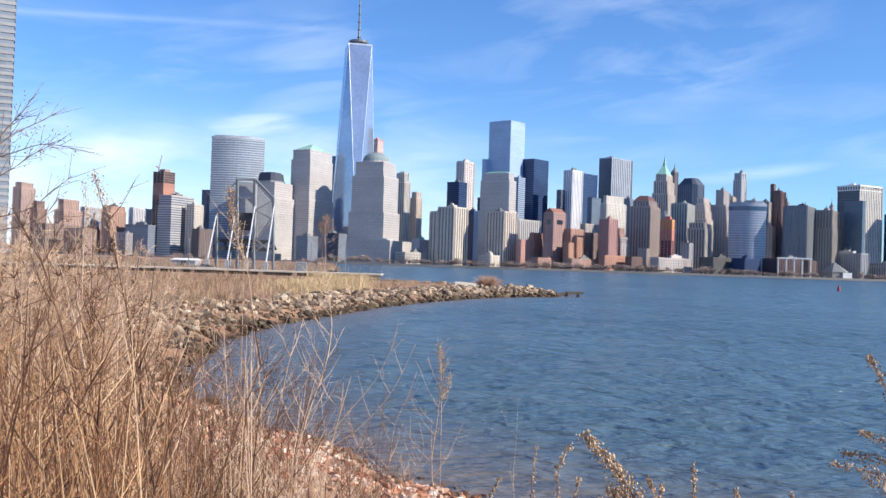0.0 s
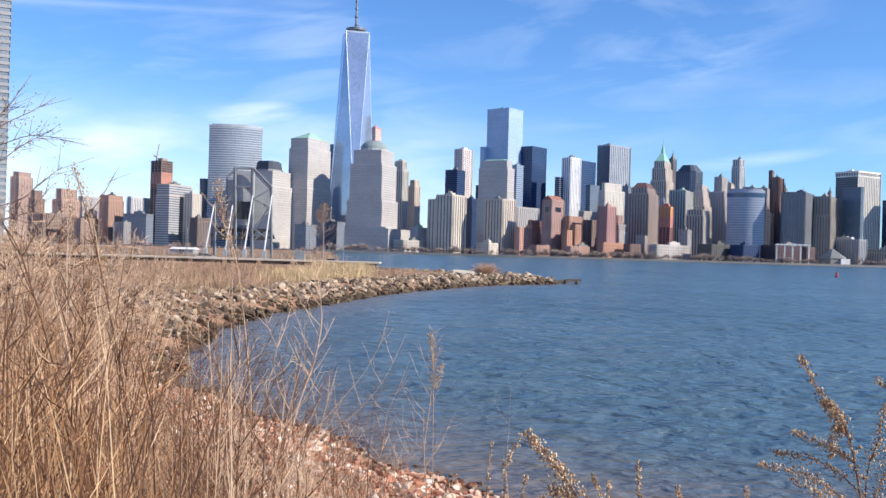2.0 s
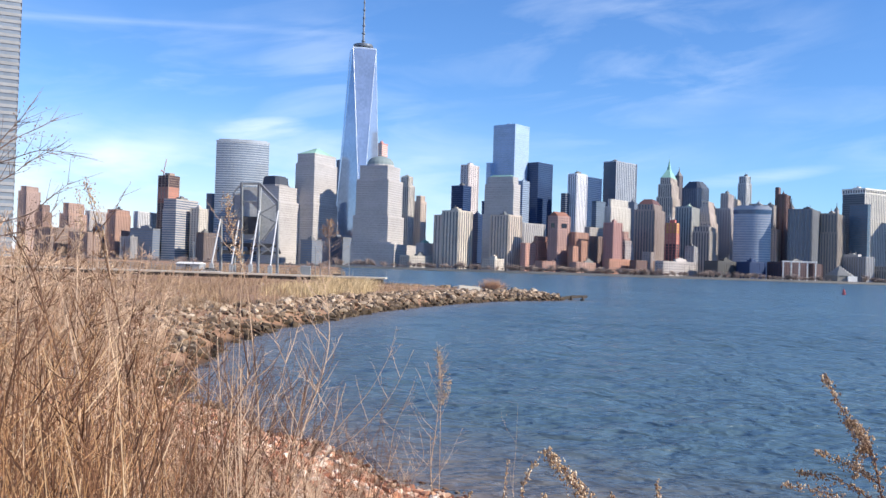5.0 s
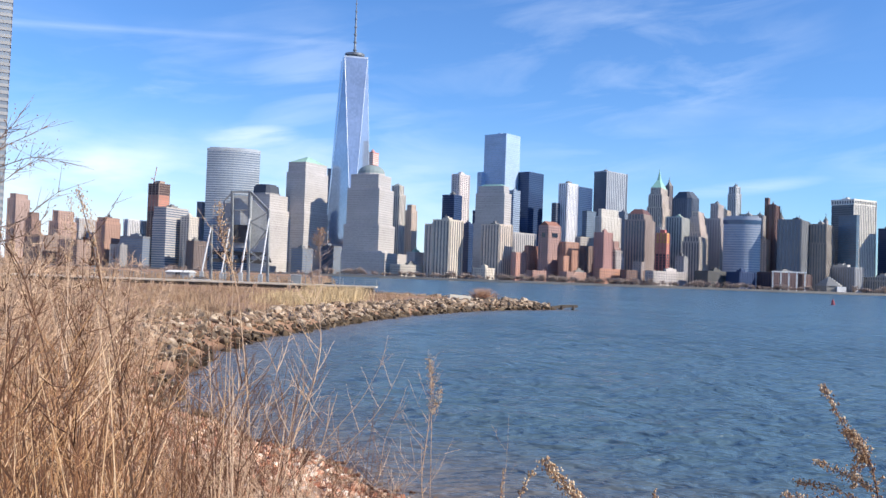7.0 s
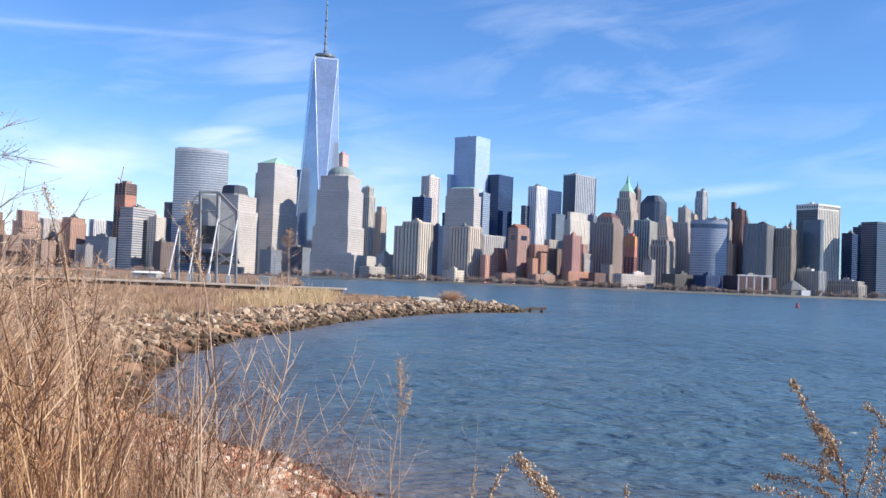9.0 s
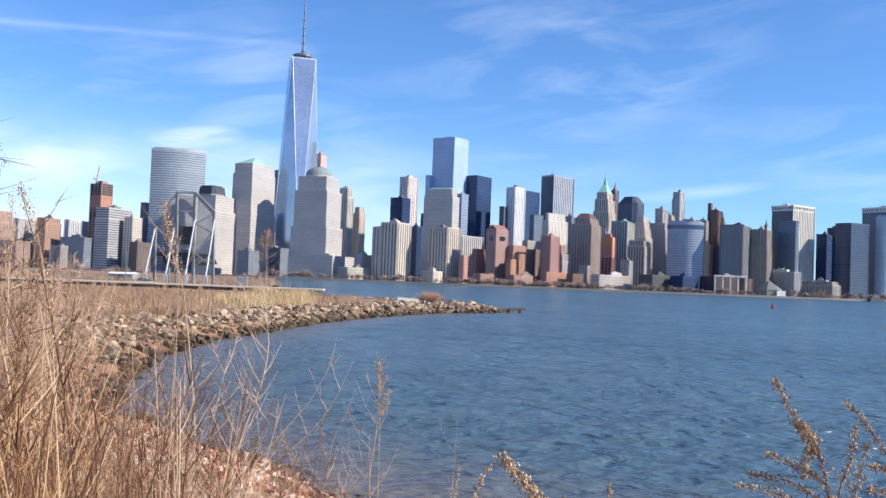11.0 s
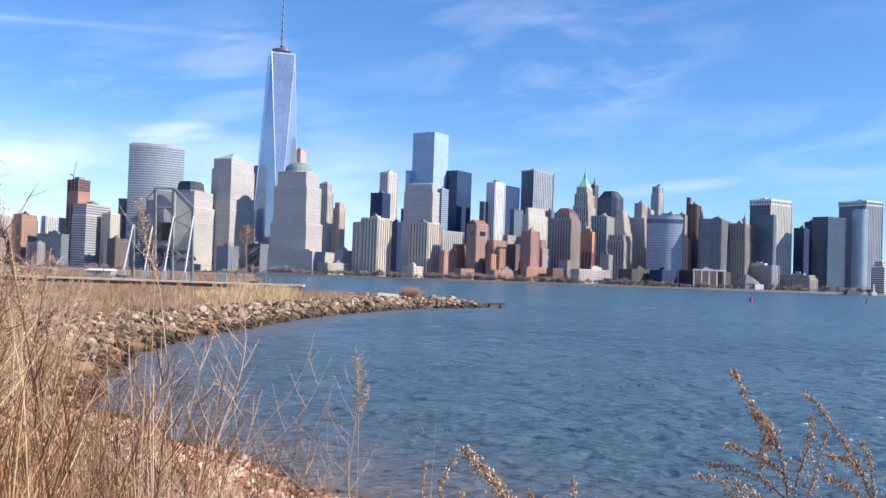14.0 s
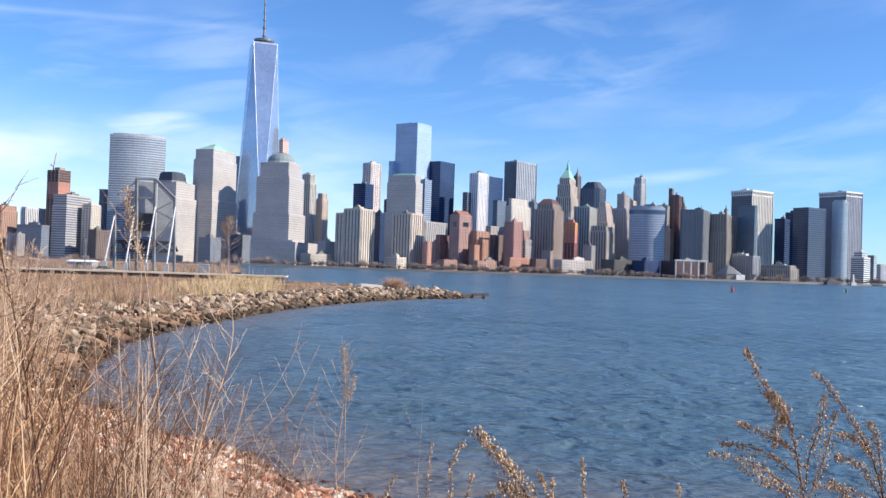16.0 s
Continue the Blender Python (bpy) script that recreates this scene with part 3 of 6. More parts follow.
tower("apartment_block", "red brick low apartment block", 121, 1460, 7.6, 70.2, 47.2, 40, (0.6, 0.34, 0.28), (0.11, 0.125, 0.155), "grid")
gabled = tower("apartment_tower", "pink brick tower with gabled top", 170, 1455, 17.3, 32.7, 91.2, 42, (0.45, 0.288, 0.261), (0.11, 0.125, 0.155), "grid", roof='gable', roof_wall=(0.3, 0.14, 0.1))
# flat dark panels on the wall stand in for the shade inside an opening
for portal in (Shape().box(-12.2, -0.9, 70, -5.2, -0.65, 77), Shape().box(0.65, 9, 70, 0.9, 24, 77)):
    portal.ob("portal", glass_material("portal_shade", (0.03, 0.04, 0.06)), gabled, "flat dark panel for the shade in a square opening")
tower("office_tower", "dark grey office slab", 230, 1850, 10.9, 19.6, 160.5, 42, (0.171, 0.198, 0.252), (0.025, 0.04, 0.085), "bands")
tower("office_tower", "white tower with strong vertical piers", 251, 1850, 19.2, 35.4, 200.6, 43, (0.753, 0.767, 0.821), (0.025, 0.04, 0.085), "piers", bay=5, rib=0.32)
tower("office_tower", "dark glass office tower", 280, 1900, 11.2, 52.8, 199.7, 43, (0.022, 0.05, 0.135), (0.02, 0.045, 0.11), "bands")
tower("apartment_block", "brown brick apartment block", 200, 1470, 10.8, 34.5, 67.1, 43, (0.5, 0.3, 0.24), (0.11, 0.125, 0.155), "grid")
tower("apartment_block", "beige and dark stone block", 233, 1540, 9.1, 39.4, 79.3, 44, (0.469, 0.429, 0.402), (0.11, 0.125, 0.155), "grid")
tower("apartment_block", "orange brick low block", 193, 1440, 8.5, 15.2, 43.8, 43, (0.519, 0.276, 0.195), (0.11, 0.125, 0.155), "grid")
tower("office_tower", "grey steel tower with vertical ribs", 353, 1980, 33.7, 74.2, 243.8, 45, (0.377, 0.418, 0.485), (0.1, 0.13, 0.18), "ribbed_lit_side", bay=7)
tower("office_block", "cream stone block with stepped top", 295, 1700, 12.5, 61.9, 140.2, 45, (0.618, 0.591, 0.551), (0.38, 0.35, 0.31), "grid", tiers=((0.9, 0), (1, 4)))
tower("apartment_tower", "pink brick apartment tower", 256, 1450, 17.1, 22.9, 83.2, 45, (0.434, 0.245, 0.231), (0.11, 0.125, 0.155), "grid")
tower("apartment_block", "blue-grey narrow block of the far city", 284, 1800, 10.6, 30.5, 142.9, 44, (0.0983, 0.139, 0.193), (0.16, 0.2, 0.27), "bands")
tower("apartment_block", "stone block with setbacks", 281, 1480, 10.8, 21.8, 56.7, 46, (0.437, 0.397, 0.397), (0.11, 0.125, 0.155), "grid", tiers=((0.8, 0), (1, 2)))
tower("apartment_tower", "stone and brown brick tower with stepped crown", 335, 1519, 32.5, 63.7, 119.6, 27, (0.354, 0.286, 0.26), (0.11, 0.125, 0.155), "piers", tiers=((0.92, 0), (1, 4)), roof='hip', roof_wall=(0.12, 0.06, 0.06))
tower("office_tower", "stone tower with steep green copper spire", 494, 2069, 33.6, 70.0, 222.2, 27, (0.6, 0.52, 0.46), (0.11, 0.125, 0.155), "piers", tiers=((0.8, 0), (0.93, 2.5), (1, 6)), roof='spire', roof_wall=(0.26, 0.50, 0.43))
tower("office_tower", "slim brown tower with pointed crown", 528, 2150, 9.3, 13.3, 235.2, 49, (0.19, 0.17, 0.19), (0.11, 0.125, 0.155), "piers", roof='spire', roof_wall=(0.2, 0.2, 0.2))
tower("office_tower", "dark blue tower with hipped top", 536, 2000, 48.1, 39.4, 194.9, 50, (0.09, 0.12, 0.18), (0.16, 0.2, 0.27), "piers", cut=7, roof='hip', roof_wall=(0.06, 0.08, 0.12))
tower("office_block", "grey stone block with pale green roof", 429, 1650, 27.2, 63.6, 126.8, 27, (0.43, 0.44, 0.42), (0.11, 0.125, 0.155), "piers", roof_wall=(0.45, 0.55, 0.48))
tower("apartment_tower", "stone tower with many setbacks", 477, 1698, 24.3, 61.4, 141.9, 27, (0.63, 0.54, 0.49), (0.11, 0.125, 0.155), "grid", tiers=((0.72, 0), (0.84, 3), (0.92, 5), (1, 7)))
tower("apartment_tower", "grey brown stepped stone tower", 436, 1559, 27.5, 69.6, 87.8, 27, (0.43, 0.39, 0.36), (0.11, 0.125, 0.155), "piers", tiers=((0.9, 0), (1, 2)))
tower("office_tower", "grey brown stone tower with setbacks", 536, 1778, 24.7, 65.5, 164.7, 28, (0.46, 0.42, 0.41), (0.11, 0.125, 0.155), "grid", tiers=((0.82, 0), (1, 6)))
tower("office_tower", "slender white stone tower with crown", 635, 2000, 18.5, 18.3, 222.5, 53, (0.53, 0.55, 0.58), (0.11, 0.125, 0.155), "piers", tiers=((0.93, 0), (1, 1.5)), bay=5)
tower("office_tower", "striped beige office slab", 590, 1698, 17.2, 45.7, 138.3, 30, (0.42, 0.38, 0.36), (0.11, 0.125, 0.155), "piers")
tower("office_tower", "dark red granite slab tower", 614, 1739, 6.7, 17.8, 174.8, 30, (0.17, 0.11, 0.11), (0.025, 0.04, 0.085), "plain")
tower("office_tower", "dark red granite tower", 618, 1717, 14.7, 39.1, 160.5, 31, (0.17, 0.11, 0.11), (0.13, 0.07, 0.06), "piers", bay=9)
tower("apartment_block", "orange brick slab with stone base", 547, 1558, 13.3, 35.3, 86.7, 30, (0.57, 0.38, 0.29), (0.11, 0.125, 0.155), "grid")
tower("church_tower", "thin grey stone tower with spire", 644, 1749, 8.1, 21.4, 138.4, 31, (0.33, 0.3, 0.3), (0.11, 0.125, 0.155), "plain", roof='spire', roof_wall=(0.12, 0.14, 0.15))
tower("apartment_tower", "grey brick apartment tower with piers", 596, 1533, 35.6, 70.0, 120.7, 32, (0.21, 0.22, 0.24), (0.11, 0.15, 0.21), "piers", bay=6, roof_wall=(0.1, 0.1, 0.11))
tower("office_block", "brown stone block with arched crown", 655, 1573, 26.1, 69.2, 117.6, 33, (0.3, 0.27, 0.25), (0.11, 0.125, 0.155), "piers", tiers=((0.72, 0), (1, 1)))
tower("office_tower", "tower with white stone piers and dark glass", 731, 1640, 45.5, 63.1, 168.1, 59, (0.62, 0.6, 0.56), (0.05, 0.07, 0.1), "ribbed_lit_side", bay=5, roof_wall=(0.35, 0.35, 0.35), cornice=True)
tower("office_tower", "teal glass block before the white-ribbed tower", 718, 1600, 35.3, 7.7, 137.0, 59, (0.09, 0.13, 0.19), (0.09, 0.15, 0.22), "bands")
tower("office_tower", "dark blue office tower", 823, 1700, 18.5, 49.0, 122.4, 37, (0.022, 0.05, 0.135), (0.02, 0.045, 0.11), "bands")
tower("office_tower", "dark blue-grey office slab", 872, 1758, 18.4, 48.7, 139.5, 37, (0.06, 0.085, 0.14), (0.02, 0.045, 0.11), "bands")
tower("office_tower", "dark glass office tower with grey side", 829, 1620, 32.1, 52.7, 139.2, 62, (0.06, 0.085, 0.14), (0.02, 0.045, 0.11), "bands", penthouse=False)
tower("office_tower", "grey tower with white top band and ribs", 1001, 1800, 63.6, 52.3, 189.6, 64, (0.33, 0.36, 0.44), (0.08, 0.11, 0.17), "ribbed_lit_side", bay=5, cornice=True)
tower("office_block", "pale low block with stepped top", 944, 1632, 22.3, 59.1, 61.5, 41, (0.55, 0.54, 0.56), (0.1, 0.12, 0.15), "bands", tiers=((0.85, 0), (1, 4)))
tower("office_block", "low grey round-shouldered block", 1032, 1748, 10.9, 29.0, 59.9, 41, (0.39, 0.41, 0.43), (0.16, 0.2, 0.27), "bands")
tower("low_building", "tiny pale far building", 1137, 1900, 8.1, 23.2, 46.0, 66, (0.5, 0.53, 0.61), (0.11, 0.125, 0.155), "grid")
tower("low_building", "long pale low hall by the water", 703, 1570, 78.7, 21.5, 45.7, 59, (0.33, 0.35, 0.39), (0.25, 0.25, 0.25), "piers", roof_wall=(0.5, 0.5, 0.5))
tower("low_building", "long low stone hall with dormered roof", 757, 1540, 69.3, 22.5, 30.5, 61, (0.4, 0.37, 0.34), (0.11, 0.125, 0.155), "piers", tiers=((0.8, 0), (1, 3)), roof_wall=(0.4, 0.4, 0.4))
tower("low_building", "red brick waterfront block", 246, 1420, 8.3, 61.0, 26.1, 45, (0.463, 0.247, 0.18), (0.11, 0.125, 0.155), "grid")
tower("low_building", "dark brick waterfront block", 289, 1430, 10.4, 51.7, 25.1, 46, (0.193, 0.125, 0.112), (0.11, 0.125, 0.155), "grid")
tower("low_building", "pale stone waterfront block with terrace", 328, 1420, 13.4, 90.0, 25.4, 48, (0.468, 0.428, 0.414), (0.11, 0.125, 0.155), "grid")
tower("low_building", "dark low waterfront block", 417, 1440, 22.8, 57.0, 28.5, 51, (0.1, 0.1, 0.1), (0.11, 0.125, 0.155), "grid")
tower("low_building", "dark glass waterfront block", 466, 1440, 22.6, 39.8, 28.4, 53, (0.022, 0.05, 0.135), (0.02, 0.045, 0.11), "grid")
tower("low_building", "dark red brick block with white pergola", 519, 1450, 24.6, 90.0, 30.2, 55, (0.09, 0.06, 0.07), (0.025, 0.04, 0.085), "grid")
tower("low_building", "brick gatehouse block of the far city", 564, 1440, 8.0, 22.9, 28.2, 56, (0.15, 0.1, 0.1), (0.11, 0.125, 0.155), "grid")
tower("low_building", "brick and tan waterfront block", 196, 1420, 12.6, 77.4, 19.3, 43, (0.419, 0.271, 0.23), (0.11, 0.125, 0.155), "grid")
tower("low_building", "low tan waterfront block", -60, 1450, 17.3, 76.8, 21.6, 33, (0.45, 0.42, 0.38), (0.11, 0.125, 0.155), "grid")
tower("low_building", "brick block among bare trees", 144, 1420, 12.6, 74.6, 19.3, 41, (0.402, 0.239, 0.199), (0.11, 0.125, 0.155), "grid")
tower("office_tower", "slate grey office slab with flat roof", 373, 1879, 12.4, 22.3, 149.2, 27, (0.171, 0.198, 0.252), (0.16, 0.2, 0.27), "bands")
tower("apartment_tower", "narrow stone tower with stepped crown", 418, 1758, 16.4, 34.2, 114.2, 27, (0.517, 0.476, 0.476), (0.11, 0.125, 0.155), "piers", tiers=((0.88, 0), (1, 2)))
tower("office_tower", "grey stone office slab with piers", 545, 1898, 16.6, 43.2, 143.5, 27, (0.43, 0.41, 0.41), (0.11, 0.125, 0.155), "piers")
tower("office_tower", "tan stone tower with flat roof", 586, 1898, 12.7, 33.6, 162.2, 28, (0.63, 0.53, 0.43), (0.11, 0.125, 0.155), "grid")
tower("office_tower", "grey ribbed office slab behind the glass tower", 626, 1877, 20.6, 54.5, 154.0, 29, (0.45, 0.45, 0.44), (0.11, 0.125, 0.155), "piers")
tower("church_tower", "thin dark stone tower with spire", 749, 1799, 6.1, 16.2, 140.7, 34, (0.32, 0.29, 0.29), (0.11, 0.125, 0.155), "plain", roof='spire', roof_wall=(0.12, 0.14, 0.15))
tower("apartment_block", "orange brick block with flat roof", 207, 1450, 7.5, 16.8, 53.3, 43, (0.451, 0.248, 0.181), (0.11, 0.125, 0.155), "grid")
tower("apartment_block", "dark brown stone apartment block", 231, 1480, 7.6, 23.5, 62.2, 44, (0.243, 0.175, 0.162), (0.11, 0.125, 0.155), "grid")
tower("apartment_block", "pink brick stepped apartment block", 286, 1520, 6.7, 15.9, 72.8, 46, (0.45, 0.288, 0.261), (0.11, 0.125, 0.155), "grid", tiers=((0.85, 0), (1, 2)))
# the next two blocks have their shade put into dark facade colours
tower("office_block", "low block with shade in its dark slate colour", -224, 1530, 22.6, 29.3, 43.3, 27, (0.2, 0.21, 0.23), (0.16, 0.2, 0.27), "bands")
tower("office_block", "low block with shade in its dark blue-grey colour", -205, 1640, 29.2, 60.5, 53.3, 28, (0.17, 0.19, 0.23), (0.16, 0.2, 0.27), "bands")
tower("office_block", "grey granite wing with stepped top", -217, 1660, 14.7, 31.9, 93.9, 28, (0.32, 0.32, 0.34), (0.16, 0.2, 0.27), "bands", tiers=((0.85, 0), (1, 2)))
tower("apartment_block", "brick low apartment block by the reeds", -594, 1530, 36.1, 90.0, 44.0, 14, (0.36, 0.26, 0.22), (0.11, 0.125, 0.155), "grid")
tower("apartment_block", "grey low block with flat roof", -520, 1520, 18.2, 43.8, 38.7, 16, (0.32, 0.31, 0.32), (0.11, 0.125, 0.155), "grid")
tower("apartment_block", "tan stone block with water tank", 315, 1449, 11.8, 22.8, 39.1, 27, (0.37, 0.317, 0.303), (0.11, 0.125, 0.155), "grid")
tower("apartment_block", "pale stone block between the towers", 389, 1478, 12.5, 29.1, 51.1, 27, (0.412, 0.399, 0.399), (0.11, 0.125, 0.155), "grid")
tower("office_tower", "thin navy slab between the towers", 184, 1600, 7.1, 17.0, 84.3, 42, (0.022, 0.05, 0.135), (0.02, 0.045, 0.11), "bands")
tower("apartment_block", "red brick stepped block by the quay", 142, 1480, 8.8, 28.5, 59.3, 40, (0.5, 0.27, 0.22), (0.11, 0.125, 0.155), "grid", tiers=((0.85, 0), (1, 2)))


# ---- towers with a shape of their own ----
def curved_tower(name, label, x, y, width, bulge, depth, height, turn, wall, glass, crown=0.0, belt=0.0):
    """A tower whose front bows out. x, y: the middle of the front."""
    ob = empty(name, pose(x, y, STREET, 0, 0, -turn), label, "tower", "towers of the far city")
    h = height - STREET
    wm = wall_material("facade_" + "_".join(str(round(c * 100)) for c in wall), wall)
    gm = glass_material("glazing_" + "_".join(str(round(c * 100)) for c in glass), glass)
    arc = [(-width / 2 + width * k / 14, bulge * (1 - math.cos((k / 14 - 0.5) * math.pi * 0.9)) ) for k in range(15)]
    ring = arc + [(width / 2, depth), (-width / 2, depth)]
    Shape().prism(ring, 0, h).ob("glazing", gm, ob)
    bands = Shape()
    z = 0.0
    while z < h - 3:
        bands.prism(grow(ring, 0.4), z, z + 1.7)
        z += 4.2
    bands.prism(grow(ring, 0.7), h - 3.5, h)
    tagged(bands.ob("facade_relief", wm, ob), kind="stuff")
    if belt:
        Shape().prism(grow(ring, 0.9), h - belt - 4.5, h - 4.5).ob("plant_storey", glass_material("glazing_dark_belt", (0.05, 0.09, 0.17)), ob, "dark louvred plant storey")
    if crown:
        cap = Shape().prism(grow(ring, -4), h, h + crown)
        cap.ob("crown", wm, ob)
    return ob


def tapered_glass_tower():
    """The tallest tower: a square base that turns by eighths into a smaller turned square, a ring and a mast."""
    ob = empty("glass_skyscraper", pose(*TALL, STREET, 0, 0, TALL_TURN), "tallest glass tower with chamfered edges and a mast", "skyscraper")
    glass = glass_material("glazing_tall_tower", (0.36, 0.43, 0.54), 0.06, 0.55)
    steel = material("bright_steel", (0.55, 0.57, 0.60), (0.8, 0.82, 0.85), 0.35, 0.1, metal=0.6)
    dark = material("mast_steel", (0.10, 0.12, 0.15), (0.22, 0.25, 0.30), 0.5, 0.2, metal=0.3)
    r, base, top = 31.0, 56.0, 417.0 - STREET
    low = [(r, -r), (r, r), (-r, r), (-r, -r)]
    up = [(r, 0), (0, r), (-r, 0), (0, -r)]
    Shape().prism(low, 0, base).ob("base", glass_material("glazing_tall_base", (0.20, 0.26, 0.36)), ob, "square glass-clad base")
    verts = [(*p, base) for p in low] + [(*p, top) for p in up]
    for i in range(4):
        # upright triangle on each base side, hanging triangle at each corner
        Shape().add([verts[i], verts[(i + 1) % 4], verts[4 + i]], [(0, 1, 2)]).ob("glass_face", glass, ob)
        Shape().add([verts[i], verts[4 + i], verts[4 + (i + 3) % 4]], [(0, 1, 2)]).ob("glass_face", glass, ob)
        Shape().beam(verts[i], verts[4 + i], 0.55).ob("edge", steel, ob)
        Shape().beam(verts[i], verts[4 + (i + 3) % 4], 0.55).ob("edge", steel, ob)
    Shape().prism(up, top - 1, top).ob("roof", steel, ob)
    Shape().prism(grow(up, 0.25), top - 26, top - 23.5).ob("storey_band", steel, ob)
    Shape().prism(grow([(p[0] * 1.0, p[1] * 1.0) for p in up], 0.2), top - 2.5, top + 0.5).ob("parapet", steel, ob)
    ring_in = []
    for k in range(24):
        t = k * math.pi / 12
        ring_in.append((19 * math.cos(t), 19 * math.sin(t)))
    Shape().prism(ring_in, top + 5.5, top + 9.5).ob("communications_ring", dark, ob, "dark round platform below the mast")
    for k in range(12):
        t = k * math.pi / 6
        Shape().beam((17.5 * math.cos(t), 17.5 * math.sin(t), top), (18.5 * math.cos(t), 18.5 * math.sin(t), top + 6), 0.9).ob("ring_post", dark, ob)
    mast = Shape().tube([(0, 0, top), (0, 0, top + 40), (0, 0, top + 85), (0, 0, top + 124)], [2.4, 1.9, 1.3, 0.4], 8)
    mast.ob("mast", dark, ob)
    for k in range(7):
        z = top + 16 + k * 15
        Shape().prism([(p[0] / 19 * (3.6 - k * 0.3), p[1] / 19 * (3.6 - k * 0.3)) for p in ring_in], z, z + 2.4).ob("mast_collar", dark, ob)


TALL = (-175.8, 1780)
TALL_TURN = -31
tapered_glass_tower()
curved_tower("office_tower", "tall silver-blue tower with bowed banded front", *(-377.3, 1680), 94, 14, 45, 222.8, -12, (0.45, 0.50, 0.56), (0.20, 0.25, 0.32), 2.0)
curved_tower("office_tower", "pale blue glass tower with bowed front", *(507.3, 1560), 60, 12, 34, 122.5, 19, (0.38, 0.42, 0.51), (0.24, 0.30, 0.41), 3.0, 6.5)
curved_tower("office_tower", "white-edged pale glass tower with curved front", *(900.5, 1640), 27, 8, 30, 153.7, 29, (0.44, 0.52, 0.59), (0.34, 0.43, 0.51), 4.0)
tower("office_tower", "tall grey glass tower close by the inlet", *(-197.6, 420), 48, 40, 238, -25, (0.34, 0.36, 0.38), (0.22, 0.26, 0.31), "bands", floor=3.2)


def crane(name, label, base, lean, length, mast, col):
    ob = empty(name, pose(*base), label, "crane")
    m = material(name + "_paint", shade(col, 0.8), shade(col, 1.2), 0.6, 0.5)
    Shape().beam((0, 0, 0), (0, 0, mast), 1.6).ob("mast", m, ob)
    Shape().beam((0, 0, mast), (lean, 0, mast + length), 1.0).ob("jib", m, ob)
    Shape().beam((0, 0, mast), (-4, 0, mast + 3), 1.2).ob("counter_jib", m, ob)
    Shape().box(-5.2, -1.2, mast + 1.5, -3, 1.2, mast + 4).ob("counterweight", m, ob)


def tower_under_construction(x, y, width, h, colours, label, frame_colour=(0.34, 0.26, 0.22)):
    """Bare floor slabs and columns, wrapped in bright netting for a few storeys."""
    ob = empty("tower_under_construction", pose(x, y, STREET, 0, 0, -30), label, "tower", "towers of the far city")
    slab = wall_material("frame_%d" % round(frame_colour[0] * 100), frame_colour)
    z, k = 0.0, 0
    while z < h:
        Shape().box(-width / 2, -width / 2, z, width / 2, width / 2, z + 0.6).ob("floor_slab", slab, ob)
        top = z / h
        for share, col in colours:
            if top >= share:
                net = col
        for cx in (-1, -0.33, 0.33, 1):
            for cy in (-1, 1):
                Shape().box(cx * width * 0.47 - 0.7, cy * width * 0.48 - 0.5, z + 0.6, cx * width * 0.47 + 0.7, cy * width * 0.48 + 0.5, z + 4.2).ob("column", slab, ob)
        Shape().box(-width / 2 + 0.8, -width / 2 + 0.8, z + 0.6, width / 2 - 0.8, width / 2 - 0.8, z + 4.2).ob("netting", wall_material("netting_%d" % round(net[0] * 100 + net[1] * 10), net), ob)
        z += 4.2
    Shape().box(-width * 0.2, -width * 0.2, z, width * 0.25, width * 0.25, z + 5).ob("core", slab, ob)


DARK_NET, RED_NET, ORANGE_NET, YELLOW_NET = (0.10, 0.07, 0.08), (0.33, 0.13, 0.11), (0.52, 0.25, 0.20), (0.56, 0.33, 0.13)
tower_under_construction(*(-509.1, 1680), 27, 149.8 - STREET, ((0.0, DARK_NET), (0.66, RED_NET), (0.74, ORANGE_NET), (0.88, DARK_NET)), "unfinished tower in red netting with dark crown")
tower_under_construction(*(355.4, 1480), 18, 82.5 - STREET, ((0.0, DARK_NET), (0.62, ORANGE_NET), (0.80, YELLOW_NET)), "unfinished tower in red and yellow netting", (0.50, 0.17, 0.15))
crane("tower_crane", "thin red tower crane on the unfinished tower", (-518.947, 1680, 152.590), 4, 24, 8, (0.45, 0.25, 0.2))
crane("tower_crane", "thin grey tower crane on the unfinished tower", (353.414, 1480, 86.077), -6, 16, 10, (0.3, 0.33, 0.35))


def stepped_pavilion(x, y):
    """Low hexagonal stone pavilion with a stepped pyramid roof."""
    ob = empty("pavilion", pose(x, y, STREET), "low stone pavilion with pale stepped pyramid roof", "pavilion")
    stone = wall_material("pavilion_stone", (0.30, 0.28, 0.25))
    pale = wall_material("pavilion_roof", (0.33, 0.33, 0.33))
    r = 20
    hexa = [(r * math.cos(k * math.pi / 3), r * math.sin(k * math.pi / 3)) for k in range(6)]
    Shape().prism(hexa, 0, 9).ob("wall", stone, ob)
    for k in range(6):
        s0, s1 = 1.06 - k * 0.18, 1.06 - k * 0.18
        Shape().prism([(p[0] * s0, p[1] * s0) for p in hexa], 9 + k * 2.4, 9 + k * 2.4 + 2.4, [(p[0] * s1, p[1] * s1) for p in hexa]).ob("roof_step", pale, ob)
    Shape().box(5, -20.5, 0, 19, -13, 8.5).ob("porch", wall_material("porch_white", (0.75, 0.74, 0.72)), ob, "white flat-roofed porch")


stepped_pavilion(*(606.8, 1445))


